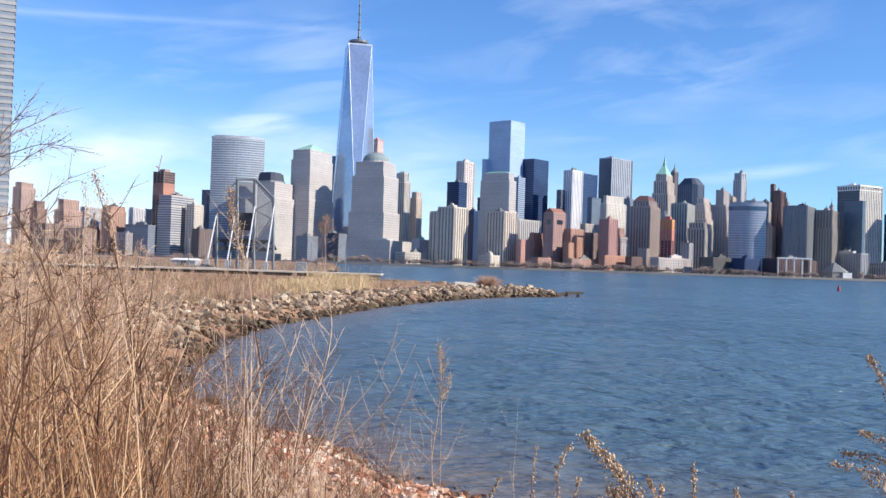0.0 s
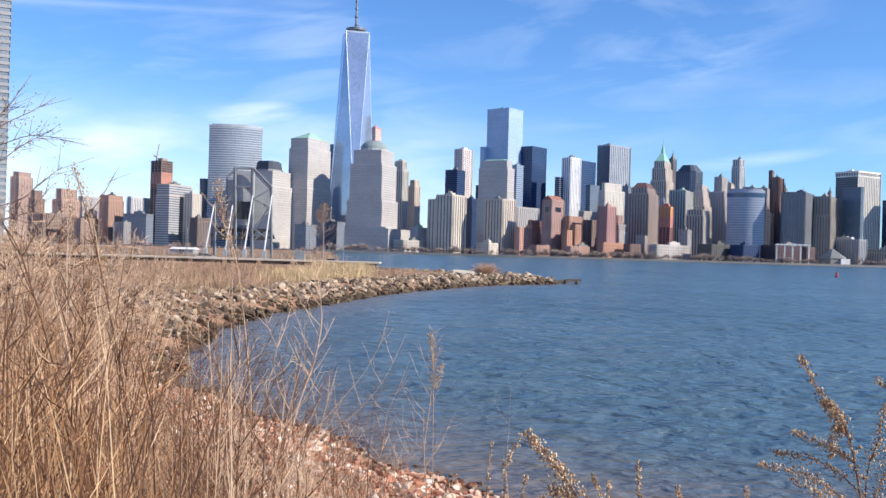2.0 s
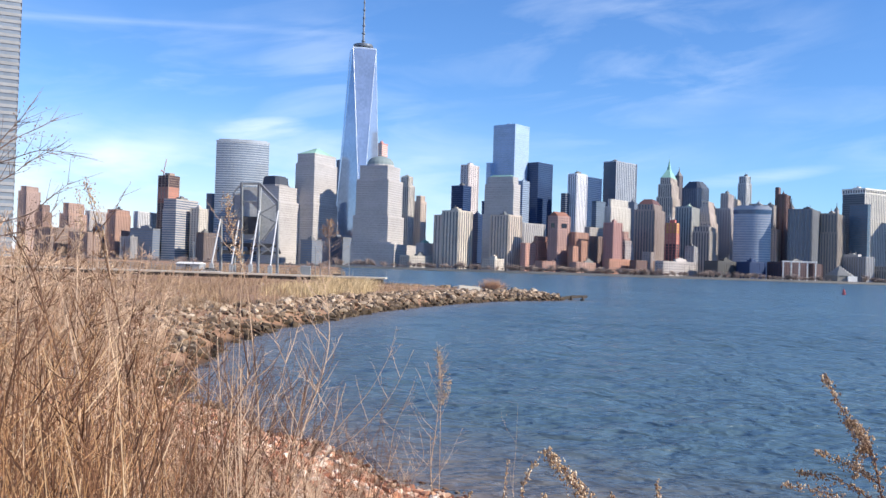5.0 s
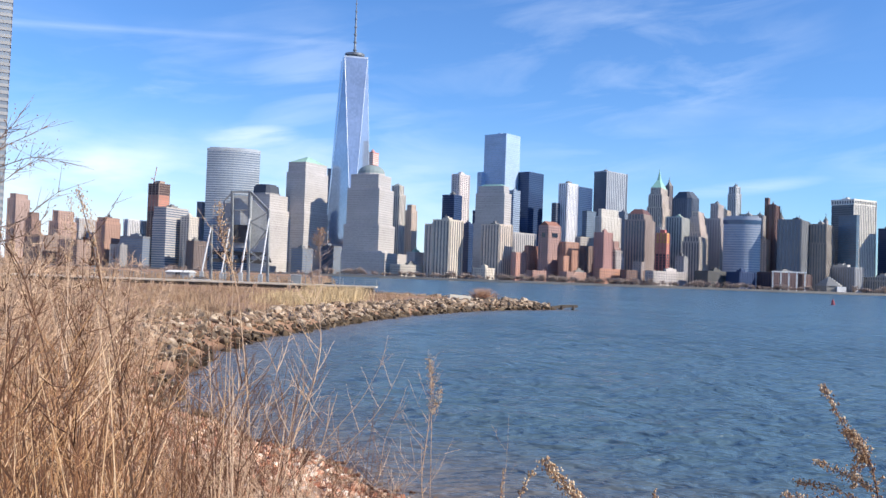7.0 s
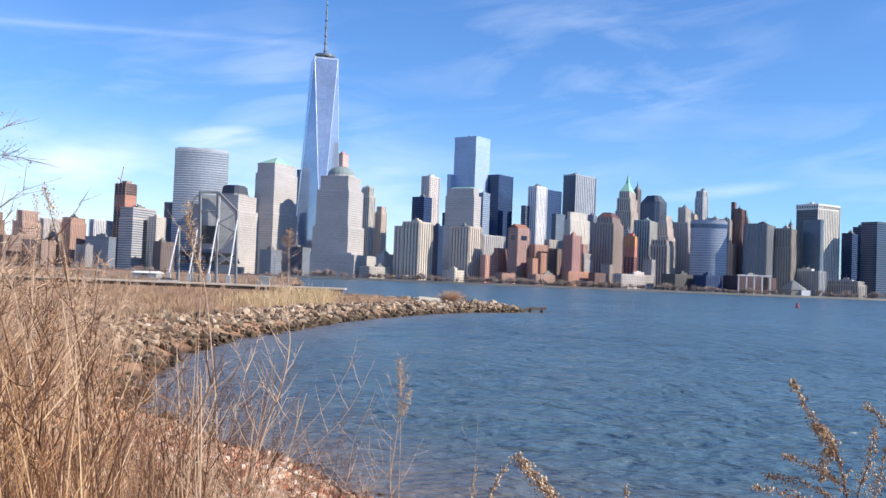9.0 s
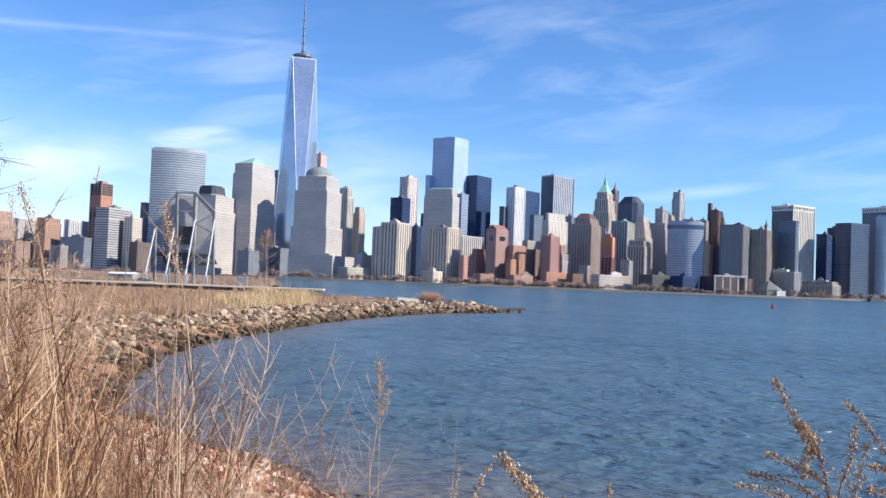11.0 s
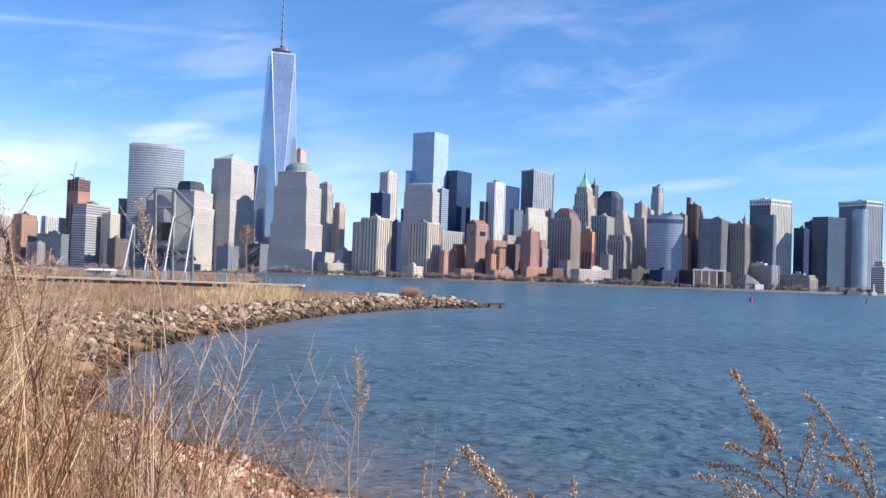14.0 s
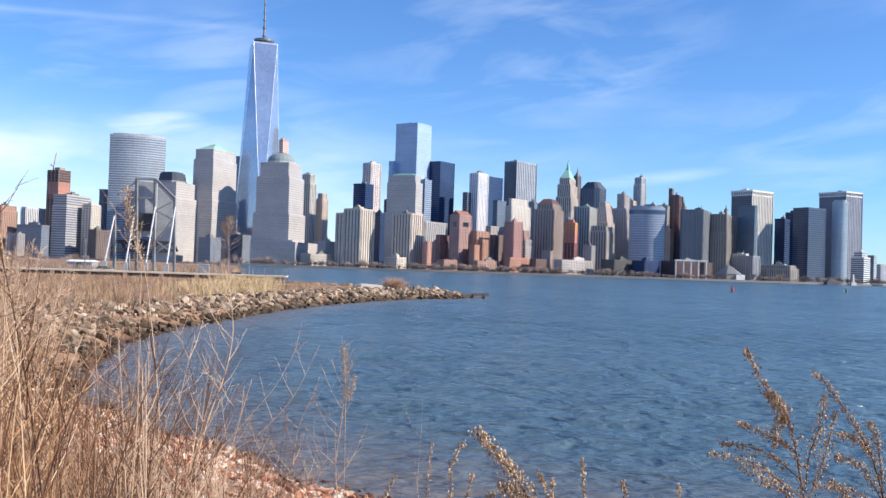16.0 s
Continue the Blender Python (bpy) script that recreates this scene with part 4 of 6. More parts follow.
def pergola(x, y):
    ob = empty("pergola", pose(x, y, STREET, 0, 0, -8), "long white roof pergola on posts", "pergola")
    white = wall_material("white_steel", (0.78, 0.78, 0.76))
    Shape().box(-26, -2, 27.5, 26, 2, 29.5).ob("beam", white, ob)
    for k in range(5):
        Shape().box(-25 + k * 12, -1, 0, -23 + k * 12, 1, 27.5).ob("post", white, ob)


pergola(*(542.9, 1440))


def bare_far_tree(seed):
    rng = random.Random(seed)
    ob = empty("bare_tree", pose(0, 0, -300), "bare grey-brown winter tree on the far quay", "tree", "trees on the far quay")
    Shape().tube([(0, 0, -0.3), (0.2, 0, 1.5), (0.1, 0.2, 3.5)], [0.3, 0.25, 0.15], 5).ob("trunk", FAR_BARK, ob)
    crown = Shape()
    for k in range(70):
        a, up = rng.uniform(0, 6.28), rng.uniform(0.05, 1.5)
        base = Vector((0.1, 0.1, 1.0 + 3.0 * rng.random()))
        d = Vector((math.cos(a), math.sin(a), up)).normalized()
        length = rng.uniform(1.3, 4.6)
        mid = base + d * length * 0.5 + Vector((0, 0, 0.3))
        end = base + d * length + Vector((rng.uniform(-.8, .8), rng.uniform(-.8, .8), rng.uniform(-0.2, 0.8)))
        crown.tube([base, mid, end], [0.075, 0.055, 0.02], 3)
        for j in range(3):
            e2 = mid + Vector((rng.uniform(-1.5, 1.5), rng.uniform(-1.5, 1.5), rng.uniform(-0.3, 1.5)))
            crown.tube([mid, e2], [0.045, 0.018], 3)
    crown.ob("crown", FAR_BARK, ob)
    return ob


FAR_BARK = material("far_bark", (0.27, 0.21, 0.19), (0.50, 0.41, 0.36), 0.9, 0.3, random_mix=0.4)
kinds = [bare_far_tree(s) for s in (1, 2, 3)]
rng = random.Random(11)
for k in range(300):
    u = -0.12 + k / 300 * 0.80 + rng.uniform(-0.004, 0.004)
    y = np.interp(u * 1430, (-260, 120, 520, 700, 860, 1000), (1444, 1404, 1404, 1424, 1474, 1566)) + rng.uniform(0, 14)
    s = 0.6 + 1.5 * rng.random() ** 1.4
    m = pose(u * y, y, STREET, 0, 0, rng.uniform(0, 360)) @ Matrix.Diagonal((s, s, s, 1))
    if k < 3:
        kinds[k].matrix_world = m
    else:
        if abs(u * y - 606.8) < 26:
            continue
        t = copy_thing(kinds[k % 3], m)
        t.scale = (s * rng.uniform(1.1, 1.9), s * 1.4, s * rng.uniform(0.7, 1.0))

for k in range(46):
    u = -0.125 - 0.40 * rng.random()
    y = rng.uniform(330, 950)
    s = rng.uniform(0.45, 0.95)
    t = copy_thing(kinds[k % 3], pose(u * y, y, float(land_height(u * y, y)), 0, 0, rng.uniform(0, 360)))
    t.scale = (s, s, s)
    tagged(t, "bare grey-brown winter tree behind the pier", "tree", "trees behind the pier")


# ---- the pier, the gantry and the spit ----
DECK = material("pier_deck", (0.44, 0.37, 0.29), (0.68, 0.60, 0.49), 0.85, 0.6, 0.01)
DARK_WOOD = material("wet_timber", (0.03, 0.025, 0.02), (0.11, 0.085, 0.065), 0.8, 1.5, 0.02)
STEEL = material("painted_grey_steel", (0.17, 0.18, 0.19), (0.30, 0.32, 0.33), 0.5, 0.4, metal=0.2)
PALE_STEEL = material("pale_galvanised_steel", (0.40, 0.42, 0.45), (0.62, 0.64, 0.67), 0.45, 0.4, metal=0.2)
PANEL = material("weathered_grey_panel", (0.26, 0.28, 0.30), (0.44, 0.46, 0.48), 0.7, 0.25, 0.0)
BLACK_STEEL = material("dark_steel", (0.025, 0.028, 0.032), (0.07, 0.07, 0.075), 0.6, 0.5)


def pier():
    ob = empty("pier", pose(0, 0, 0), "long pale-decked pier on dark timber piles", "pier")
    y0, y1, x0, x1 = 163, 169, -86, -10.8
    k = 0
    x = x0
    while x < x1 - 0.1:
        e = min(x + 6, x1)
        Shape().box(x + 0.03, y0, 1.32, e - 0.03, y1, 1.58).ob("deck_slab", DECK, ob)
        # dark strip added below the deck in place of the shaded gap
        Shape().box(x + 0.4, y0 + 0.25, 0.55, e - 0.4, y0 + 0.5, 1.3).ob("fascia", DARK_WOOD, ob)
        for yy in (y0 + 0.6, y1 - 0.6):
            Shape().tube([(x + 1, yy, -1.4), (x + 1, yy, 1.32)], [0.22, 0.2], 7).ob("pile", DARK_WOOD, ob)
        x = e
    rail = Shape()
    for yy in (y1 - 0.2,):
        for k in range(26):
            xx = x1 - 0.3 - k * 2.0
            Shape().box(xx - 0.04, yy - 0.04, 1.58, xx + 0.04, yy + 0.04, 2.75).ob("rail_post", STEEL, ob)
        for z in (1.95, 2.35, 2.72):
            Shape().box(x1 - 52, yy - 0.025, z, x1 - 0.3, yy + 0.025, z + 0.05).ob("rail", STEEL, ob)


pier()


def gantry():
    """An old transfer-bridge gantry: raked pale legs, steel frames and a hanging panel."""
    ob = empty("gantry", pose(0, 0, 0), "tall old steel gantry with raked legs and panel", "gantry")
    legs = (((-49.703, 196, 2.919), (-49.088, 200, 12.920)), ((-45.543, 196, 2.829), (-45.185, 200, 12.452)),
            ((-41.088, 194, 2.979), (-40.919, 200, 14.916)), ((-36.965, 194, 2.772), (-36.796, 200, 15.063)))
    for a, b in legs:
        Shape().tube([a, b], [0.18, 0.16], 8).ob("raked_leg", PALE_STEEL, ob)
    for a, b in legs:
        Shape().box(a[0] - 0.4, a[1] - 0.4, -0.2, a[0] + 0.4, a[1] + 0.4, a[2] + 0.15).ob("footing", PANEL, ob)
    posts = (((-48.681, 200, 3.463), (-49.099, 200, 13.163)), ((-44.205, 200, 3.622), (-44.924, 200, 20.619)), ((-40.695, 200, 3.746), (-41.152, 200, 20.510)),
             ((-36.540, 200, 2.923), (-36.988, 200, 16.761)), ((-47.193, 206, 4.563), (-47.800, 206, 18.815)))
    for a, b in posts:
        a = (a[0], a[1], 0.2)
        Shape().beam(a, b, 0.5).ob("post", STEEL, ob)
    braces = (((-41.031, 200, 20.515), (-36.983, 200, 16.639), 0.95), ((-40.878, 200, 13.944), (-36.968, 200, 16.274), 0.6), ((-40.757, 200, 13.948), (-37.161, 200, 12.130), 0.7),
              ((-37.404, 200, 12.122), (-40.029, 200, 8.139), 0.6), ((-44.914, 200, 20.375), (-41.031, 200, 20.515), 0.9), ((-46.418, 200, 18.615), (-44.903, 200, 20.132), 0.7),
              ((-40.494, 200, 7.637), (-36.619, 200, 4.861), 0.6), ((-36.739, 200, 7.770), (-40.392, 200, 5.213), 0.5), ((-44.749, 200, 16.483), (-40.869, 200, 16.622), 0.5),
              ((-46.206, 200, 13.632), (-44.708, 200, 15.510), 0.5), ((-49.088, 200, 12.920), (-44.636, 200, 13.809), 0.5), ((-38.314, 200, 4.801), (-36.377, 200, 4.870), 0.6))
    for a, b, w in braces:
        Shape().beam(a, b, w * 0.5).ob("brace", STEEL, ob)
    a, b = (-44.985, 201, 19.730), (-40.970, 201, 8.380)
    Shape().box(a[0], 201, b[2], b[0], 202.2, a[2]).ob("panel", PANEL, ob, "weathered grey hanging panel")
    a, b = (-44.384, 200.6, 13.366), (-41.304, 200.6, 9.574)
    Shape().box(a[0], 200.55, b[2], b[0], 200.95, a[2]).ob("hatch", BLACK_STEEL, ob)
    a, b = (-41.472, 203, 19.538), (-37.853, 203, 9.539)
    Shape().add([(a[0], 203, a[2]), (b[0], 203, a[2] - 3.6), (b[0], 203, b[2] + 2), (a[0], 203, b[2] - 1.5),
                 (a[0], 203.6, a[2]), (b[0], 203.6, a[2] - 3.6), (b[0], 203.6, b[2] + 2), (a[0], 203.6, b[2] - 1.5)],
                [(3, 2, 1, 0), (4, 5, 6, 7), (0, 1, 5, 4), (1, 2, 6, 5), (2, 3, 7, 6), (3, 0, 4, 7)]).ob("panel", PANEL, ob)
    a, b = (-46.976, 203, 18.474), (-45.065, 203, 8.296)
    Shape().box(a[0], 203, b[2], b[0], 203.6, a[2]).ob("panel", PANEL, ob)
    for z in (0, 1):
        a, b = (-49.209, 202, 7.259), (-37.346, 202, 7.681)
        Shape().box(a[0], 202, a[2] - 0.4 - z * 1.7, b[0], 202.9, a[2] + 0.4 - z * 1.7).ob("girder", BLACK_STEEL, ob)
    for k in range(12):
        x = a[0] + (b[0] - a[0]) * k / 11
        Shape().beam((x, 202.4, a[2] + 0.2), (x + (0.9 if k % 2 else -0.9), 202.4, a[2] - 1.7), 0.35).ob("girder_web", BLACK_STEEL, ob)


gantry()


def small_tree(base, height, seed):
    """A young leafless tree with upswept side twigs that keep some dry leaves."""
    rng = random.Random(seed)
    ob = empty("young_tree", pose(*base), "young tree with dry brown leaves by the pier", "tree")
    trunk = [(0, 0, -0.4), (0.1, 0, height * 0.35), (-0.1, 0, height * 0.7), (0.05, 0, height)]
    Shape().tube(trunk, [0.14, 0.11, 0.07, 0.03], 6).ob("trunk", FAR_BARK, ob)
    twigs, leaves = Shape(), Shape()
    for k in range(60):
        z = height * rng.uniform(0.3, 0.98)
        reach = (height - z) * 0.45 + 0.4
        a = rng.uniform(0, 6.28)
        e = Vector((math.cos(a) * reach, math.sin(a) * reach, z + reach * 0.7))
        twigs.tube([(0, 0, z), tuple(e * 0.5 + Vector((0, 0, z * 0.5 - reach * 0.1))), e], [0.04, 0.03, 0.015], 3)
        for j in range(14 if z > height * 0.62 else 4):
            p = Vector((0, 0, z)).lerp(e, rng.uniform(0.2, 1)) + Vector([rng.uniform(-.2, .2) for _ in range(3)])
            u, v = Vector([rng.uniform(-1, 1) for _ in range(3)]) * 0.13, Vector([rng.uniform(-1, 1) for _ in range(3)]) * 0.09
            leaves.add([p - u, p + v, p + u, p - v], [(0, 1, 2, 3)])
    twigs.ob("branch_mass", FAR_BARK, ob)
    tagged(leaves.ob("leaves", DRY_LEAF, ob), kind="stuff")


DRY_LEAF = material("dry_leaf", (0.18, 0.09, 0.04), (0.44, 0.26, 0.12), 0.8, 3, random_mix=0.7)
small_tree(((-23.6, 185)[0], 185, 0.5), 12.5, 3)


def parked_cars():
    """A few parked cars on the land behind the pier."""
    glass = glass_material("car_glass", (0.03, 0.04, 0.05))
    tyre = material("tyre_rubber", (0.015, 0.015, 0.015), (0.04, 0.04, 0.04), 0.9, 4)
    for k, (x, col, label) in enumerate(((-47, (0.72, 0.72, 0.70), "white parked car behind the pier"), (-21.5, (0.6, 0.62, 0.64), "silver parked car behind the pier"), (-17, (0.7, 0.7, 0.7), "pale parked van behind the pier"))):
        paint = material("car_paint", shade(col, 0.9), shade(col, 1.1), 0.3, 0.3)
        ob = empty("car", pose(x, 186, float(land_height(x, 186))), label, "car", "cars parked behind the pier")
        Shape().prism([(-2.1, 0.45), (2.1, 0.4), (2.15, 0.8), (1.2, 0.95), (-2.0, 1.0)], -0.85, 0.85).ob("body", paint, ob).matrix_local = pose(0, 0, 0, 90)
        Shape().prism([(-1.7, 0.98), (0.9, 0.94), (0.35, 1.45), (-1.2, 1.48)], -0.72, 0.72).ob("cabin", glass, ob).matrix_local = pose(0, 0, 0, 90)
        for wx in (-1.35, 1.3):
            for wy in (-0.8, 0.8):
                Shape().tube([(wx, wy - 0.1, 0.33), (wx, wy + 0.1, 0.33)], [0.33, 0.33], 12).ob("wheel", tyre, ob)


parked_cars()


def buoy(x, y, col, label):
    ob = empty("buoy", pose(x, y, 0), label, "buoy", "channel buoys")
    paint = material("buoy_paint", shade(col, 0.8), shade(col, 1.1), 0.5, 1)
    ring = [(math.cos(k * math.pi / 6), math.sin(k * math.pi / 6)) for k in range(12)]
    Shape().prism([(p[0] * 0.5, p[1] * 0.5) for p in ring], -0.4, 0.35).ob("float", paint, ob)
    Shape().prism([(p[0] * 0.36, p[1] * 0.55) for p in ring], 0.4, 1.3, [(p[0] * 0.3, p[1] * 0.3) for p in ring]).ob("body", paint, ob)
    Shape().tube([(0, 0, 1.3), (0, 0, 1.6)], [0.08, 0.08], 6).ob("lantern", paint, ob)


buoy(*(106.3, 250), (0.38, 0.04, 0.06), "small red can buoy afloat in the channel")
buoy(*(184.3, 330), (0.03, 0.16, 0.10), "small green can buoy afloat in the channel")


def barge_and_light():
    ob = empty("moored_ship", pose(*(780.4, 1432), 0.0, 0, 0, 25), "dark moored ship low at the quay", "ship")
    hull = material("ship_hull", (0.03, 0.035, 0.05), (0.09, 0.10, 0.13), 0.6, 0.1)
    Shape().prism([(-18, 1), (16, 1), (20, 4), (16, 7), (-18, 7)], -0.5, 4.5, [(-19, 0.5), (17, 0.5), (23, 4), (17, 7.5), (-19, 7.5)]).ob("hull", hull, ob)
    Shape().box(-14, 2, 4.5, 6, 6, 8).ob("cabin", hull, ob)
    ob = empty("quay_light", pose(*(823.4, 1452), 0), "small white quay beacon with low hut", "beacon")
    white = wall_material("beacon_white", (0.82, 0.82, 0.80))
    Shape().box(-4, 0, -0.5, 5, 4, 5).ob("hut", white, ob)
    Shape().prism([(-1.6, 0), (1.6, 0), (1.6, 3), (-1.6, 3)], 5, 18, [(-0.7, 1), (0.7, 1), (0.7, 2), (-0.7, 2)]).ob("tower", white, ob)


barge_and_light()


def concrete_slab():
    x, y = 2.6, 110
    z = float(land_height(x, y))
    bm = bmesh.new()
    bmesh.ops.create_cube(bm, size=1, matrix=pose(0, 0, 0.15, 0, 3, 9) @ Matrix.Diagonal((2.6, 0.9, 0.5, 1)))
    bmesh.ops.bevel(bm, geom=bm.edges[:], offset=0.07, segments=2, affect="EDGES")
    me = bpy.data.meshes.new("concrete_block")
    bm.to_mesh(me)
    me.materials.append(wall_material("pale_concrete", (0.70, 0.64, 0.54)))
    ob = new("concrete_block", me)
    ob.matrix_world = pose(x, y, z + 0.25)
    tagged(ob, "long pale broken concrete block on the rocks", "concrete block")


concrete_slab()


def old_pilings():
    rng = random.Random(5)
    for k in range(7):
        x, y = 14.6 + k * 0.5 + rng.uniform(-0.4, 0.4), 121 + rng.uniform(-1.5, 3)
        ob = Shape().tube([(x, y, -1.5), (x + rng.uniform(-.15, .15), y, rng.uniform(0.12, 0.55))], [0.2, 0.16], 7).ob("piling", DARK_WOOD)
        tagged(ob, "short rotten dark timber piling off the spit", "piling", "pilings off the spit")
    for k in range(3):
        x, y = 15.2 + k * 0.9, 121.5 + k * 0.5
        ob = Shape().beam((x, y, 0.2 + 0.1 * k), (x + 1.5, y + 0.6, 0.45), 0.35).ob("timber_beam", DARK_WOOD)
        tagged(ob, "dark waterlogged timber beam lying across pilings", "beam", "timbers off the spit")


old_pilings()


def spit_bush():
    rng = random.Random(9)
    x, y = 5.8, 119
    ob = empty("bush", pose(x, y, float(land_height(x, y)) - 0.05), "rounded leafless red-brown bush on the spit", "bush")
    tw = Shape()
    for k in range(420):
        a, t = rng.uniform(0, 6.28), rng.uniform(0.1, 1.3)
        d = Vector((math.cos(a) * math.sin(t) * 1.25, math.sin(a) * math.sin(t) * 1.1, math.cos(t)))
        r = rng.uniform(1.0, 1.65)
        b = Vector((rng.uniform(-.9, .9), rng.uniform(-.6, .6), 0))
        tw.tube([b, b + d * r * 0.5 + Vector((0, 0, 0.15)), b + d * r], [0.022, 0.016, 0.008], 3)
    tagged(tw.ob("twig_mass", material("bush_twig", (0.34, 0.20, 0.13), (0.60, 0.40, 0.27), 0.9, 2, random_mix=0.6), ob), kind="stuff")


spit_bush()


def quay_shed(x, y):
    z = float(land_height(x, y))
    ob = empty("shed", pose(x, y, z), "low quay shed with a white roof", "shed")
    Shape().box(-3.2, 0, 0, 3.2, 6, 1.9).ob("wall", PANEL, ob)
    Shape().prism([(-3.5, -0.4), (3.5, -0.4), (3.5, 6.4), (-3.5, 6.4)], 1.9, 2.4, [(-2.8, 1.5), (2.8, 1.5), (2.8, 4.5), (-2.8, 4.5)]).ob("roof", wall_material("white_roof", (0.8, 0.8, 0.78)), ob, "white low-pitched roof")
    Shape().box(-0.6, -0.05, 0, 0.6, 0.0, 1.8).ob("door", BLACK_STEEL, ob)


quay_shed(*(-69.8, 250))


def mesh_fence():
    ob = empty("fence", pose(0, 176, 0), "long grey wire fence on posts behind the pier", "fence")
    for k in range(34):
        x = -78 + k * 2.0
        z = float(land_height(x, 176))
        Shape().box(x - 0.04, -0.04, z - 0.2, x + 0.04, 0.04, z + 2.3).ob("post", STEEL, ob)
    for z in (1.1, 1.5, 1.9, 2.3, 2.7):
        Shape().box(-78, -0.012, z, -12, 0.012, z + 0.03).ob("wire", STEEL, ob)


mesh_fence()


def lamp_post(x, y):
    z = max(float(land_height(x, y)), 0.5)
    ob = empty("lamp_post", pose(x, y, z), "slim grey lamp post behind the pier", "lamp post", "lamp posts behind the pier")
    Shape().tube([(0, 0, -0.2), (0, 0, 6.5)], [0.09, 0.06], 6).ob("pole", STEEL, ob)
    Shape().box(-0.1, -0.9, 6.4, 0.1, 0.1, 6.55).ob("lamp_head", STEEL, ob)


for x in (-70, -52, -27, -20):
    lamp_post(x, 190)


def bollard_box(x):
    ob = empty("utility_box", pose(x, 167.5, 1.58), "pale grey utility box standing on the pier", "utility box")
    Shape().box(-0.9, -0.4, 0, 0.9, 0.4, 1.5).ob("cabinet", STEEL, ob)
    Shape().box(-0.95, -0.45, 1.5, 0.95, 0.45, 1.6).ob("lid", PALE_STEEL, ob)


bollard_box(-25.5)


# ---- dry plants of the bank ----
STRAW = material("dry_straw", (0.12, 0.055, 0.03), (0.86, 0.66, 0.43), 0.75, 6, random_mix=0.9, extra=[(0.3, (0.32, 0.16, 0.075)), (0.72, (0.58, 0.345, 0.165))])
STALK = material("dark_dry_stalk", (0.035, 0.018, 0.012), (0.24, 0.115, 0.06), 0.8, 8, random_mix=0.5)
PALE_TWIG = material("pale_dry_twig", (0.36, 0.225, 0.14), (0.74, 0.55, 0.39), 0.75, 8, random_mix=0.6)
SEED = material("dry_seed_head", (0.08, 0.05, 0.035), (0.80, 0.70, 0.54), 0.85, 60, random_mix=0.92, extra=[(0.3, (0.28, 0.17, 0.095)), (0.65, (0.50, 0.34, 0.19)), (0.85, (0.68, 0.52, 0.34))])
REED = material("reed_straw", (0.42, 0.29, 0.14), (0.84, 0.66, 0.38), 0.8, 1, random_mix=0.7)
SCRUB = material("brown_scrub", (0.19, 0.095, 0.055), (0.62, 0.45, 0.28), 0.85, 1, random_mix=0.7)


def smooth_line(pts, n):
    """Points along a smooth curve through pts."""
    pts = [Vector(p) for p in pts]
    if len(pts) == 2:
        return [pts[0].lerp(pts[1], k / n) for k in range(n + 1)]
    out = []
    seg = len(pts) - 1
    for k in range(n + 1):
        t = k / n * seg
        i = min(int(t), seg - 1)
        t -= i
        p0, p1, p2, p3 = pts[max(i - 1, 0)], pts[i], pts[i + 1], pts[min(i + 2, seg)]
        out.append(0.5 * ((2 * p1) + (p2 - p0) * t + (2 * p0 - 5 * p1 + 4 * p2 - p3) * t * t + (3 * p1 - p0 - 3 * p2 + p3) * t ** 3))
    return out


def beads(shape, line, count, spread, size, rng, start=0.2):
    """Small seed heads clustered along a stem."""
    n = len(line) - 1
    for k in range(count):
        t = start + (1 - start) * rng.random()
        i = min(int(t * n), n - 1)
        p = line[i].lerp(line[i + 1], t * n - i)
        w = spread * math.sin(math.pi * min(1, max(0.12, 1.08 - t))) ** 0.7
        p = p + Vector([rng.gauss(0, 0.5) * w for _ in range(3)])
        r = size * rng.uniform(0.6, 1.3)
        v = [p + Vector(d) * r * rng.uniform(0.7, 1.2) for d in ((1, 0, 0), (-1, 0, 0), (0, 1, 0), (0, -1, 0), (0, 0, 1.3), (0, 0, -1.1))]
        shape.add(v, [(0, 2, 4), (2, 1, 4), (1, 3, 4), (3, 0, 4), (2, 0, 5), (1, 2, 5), (3, 1, 5), (0, 3, 5)])


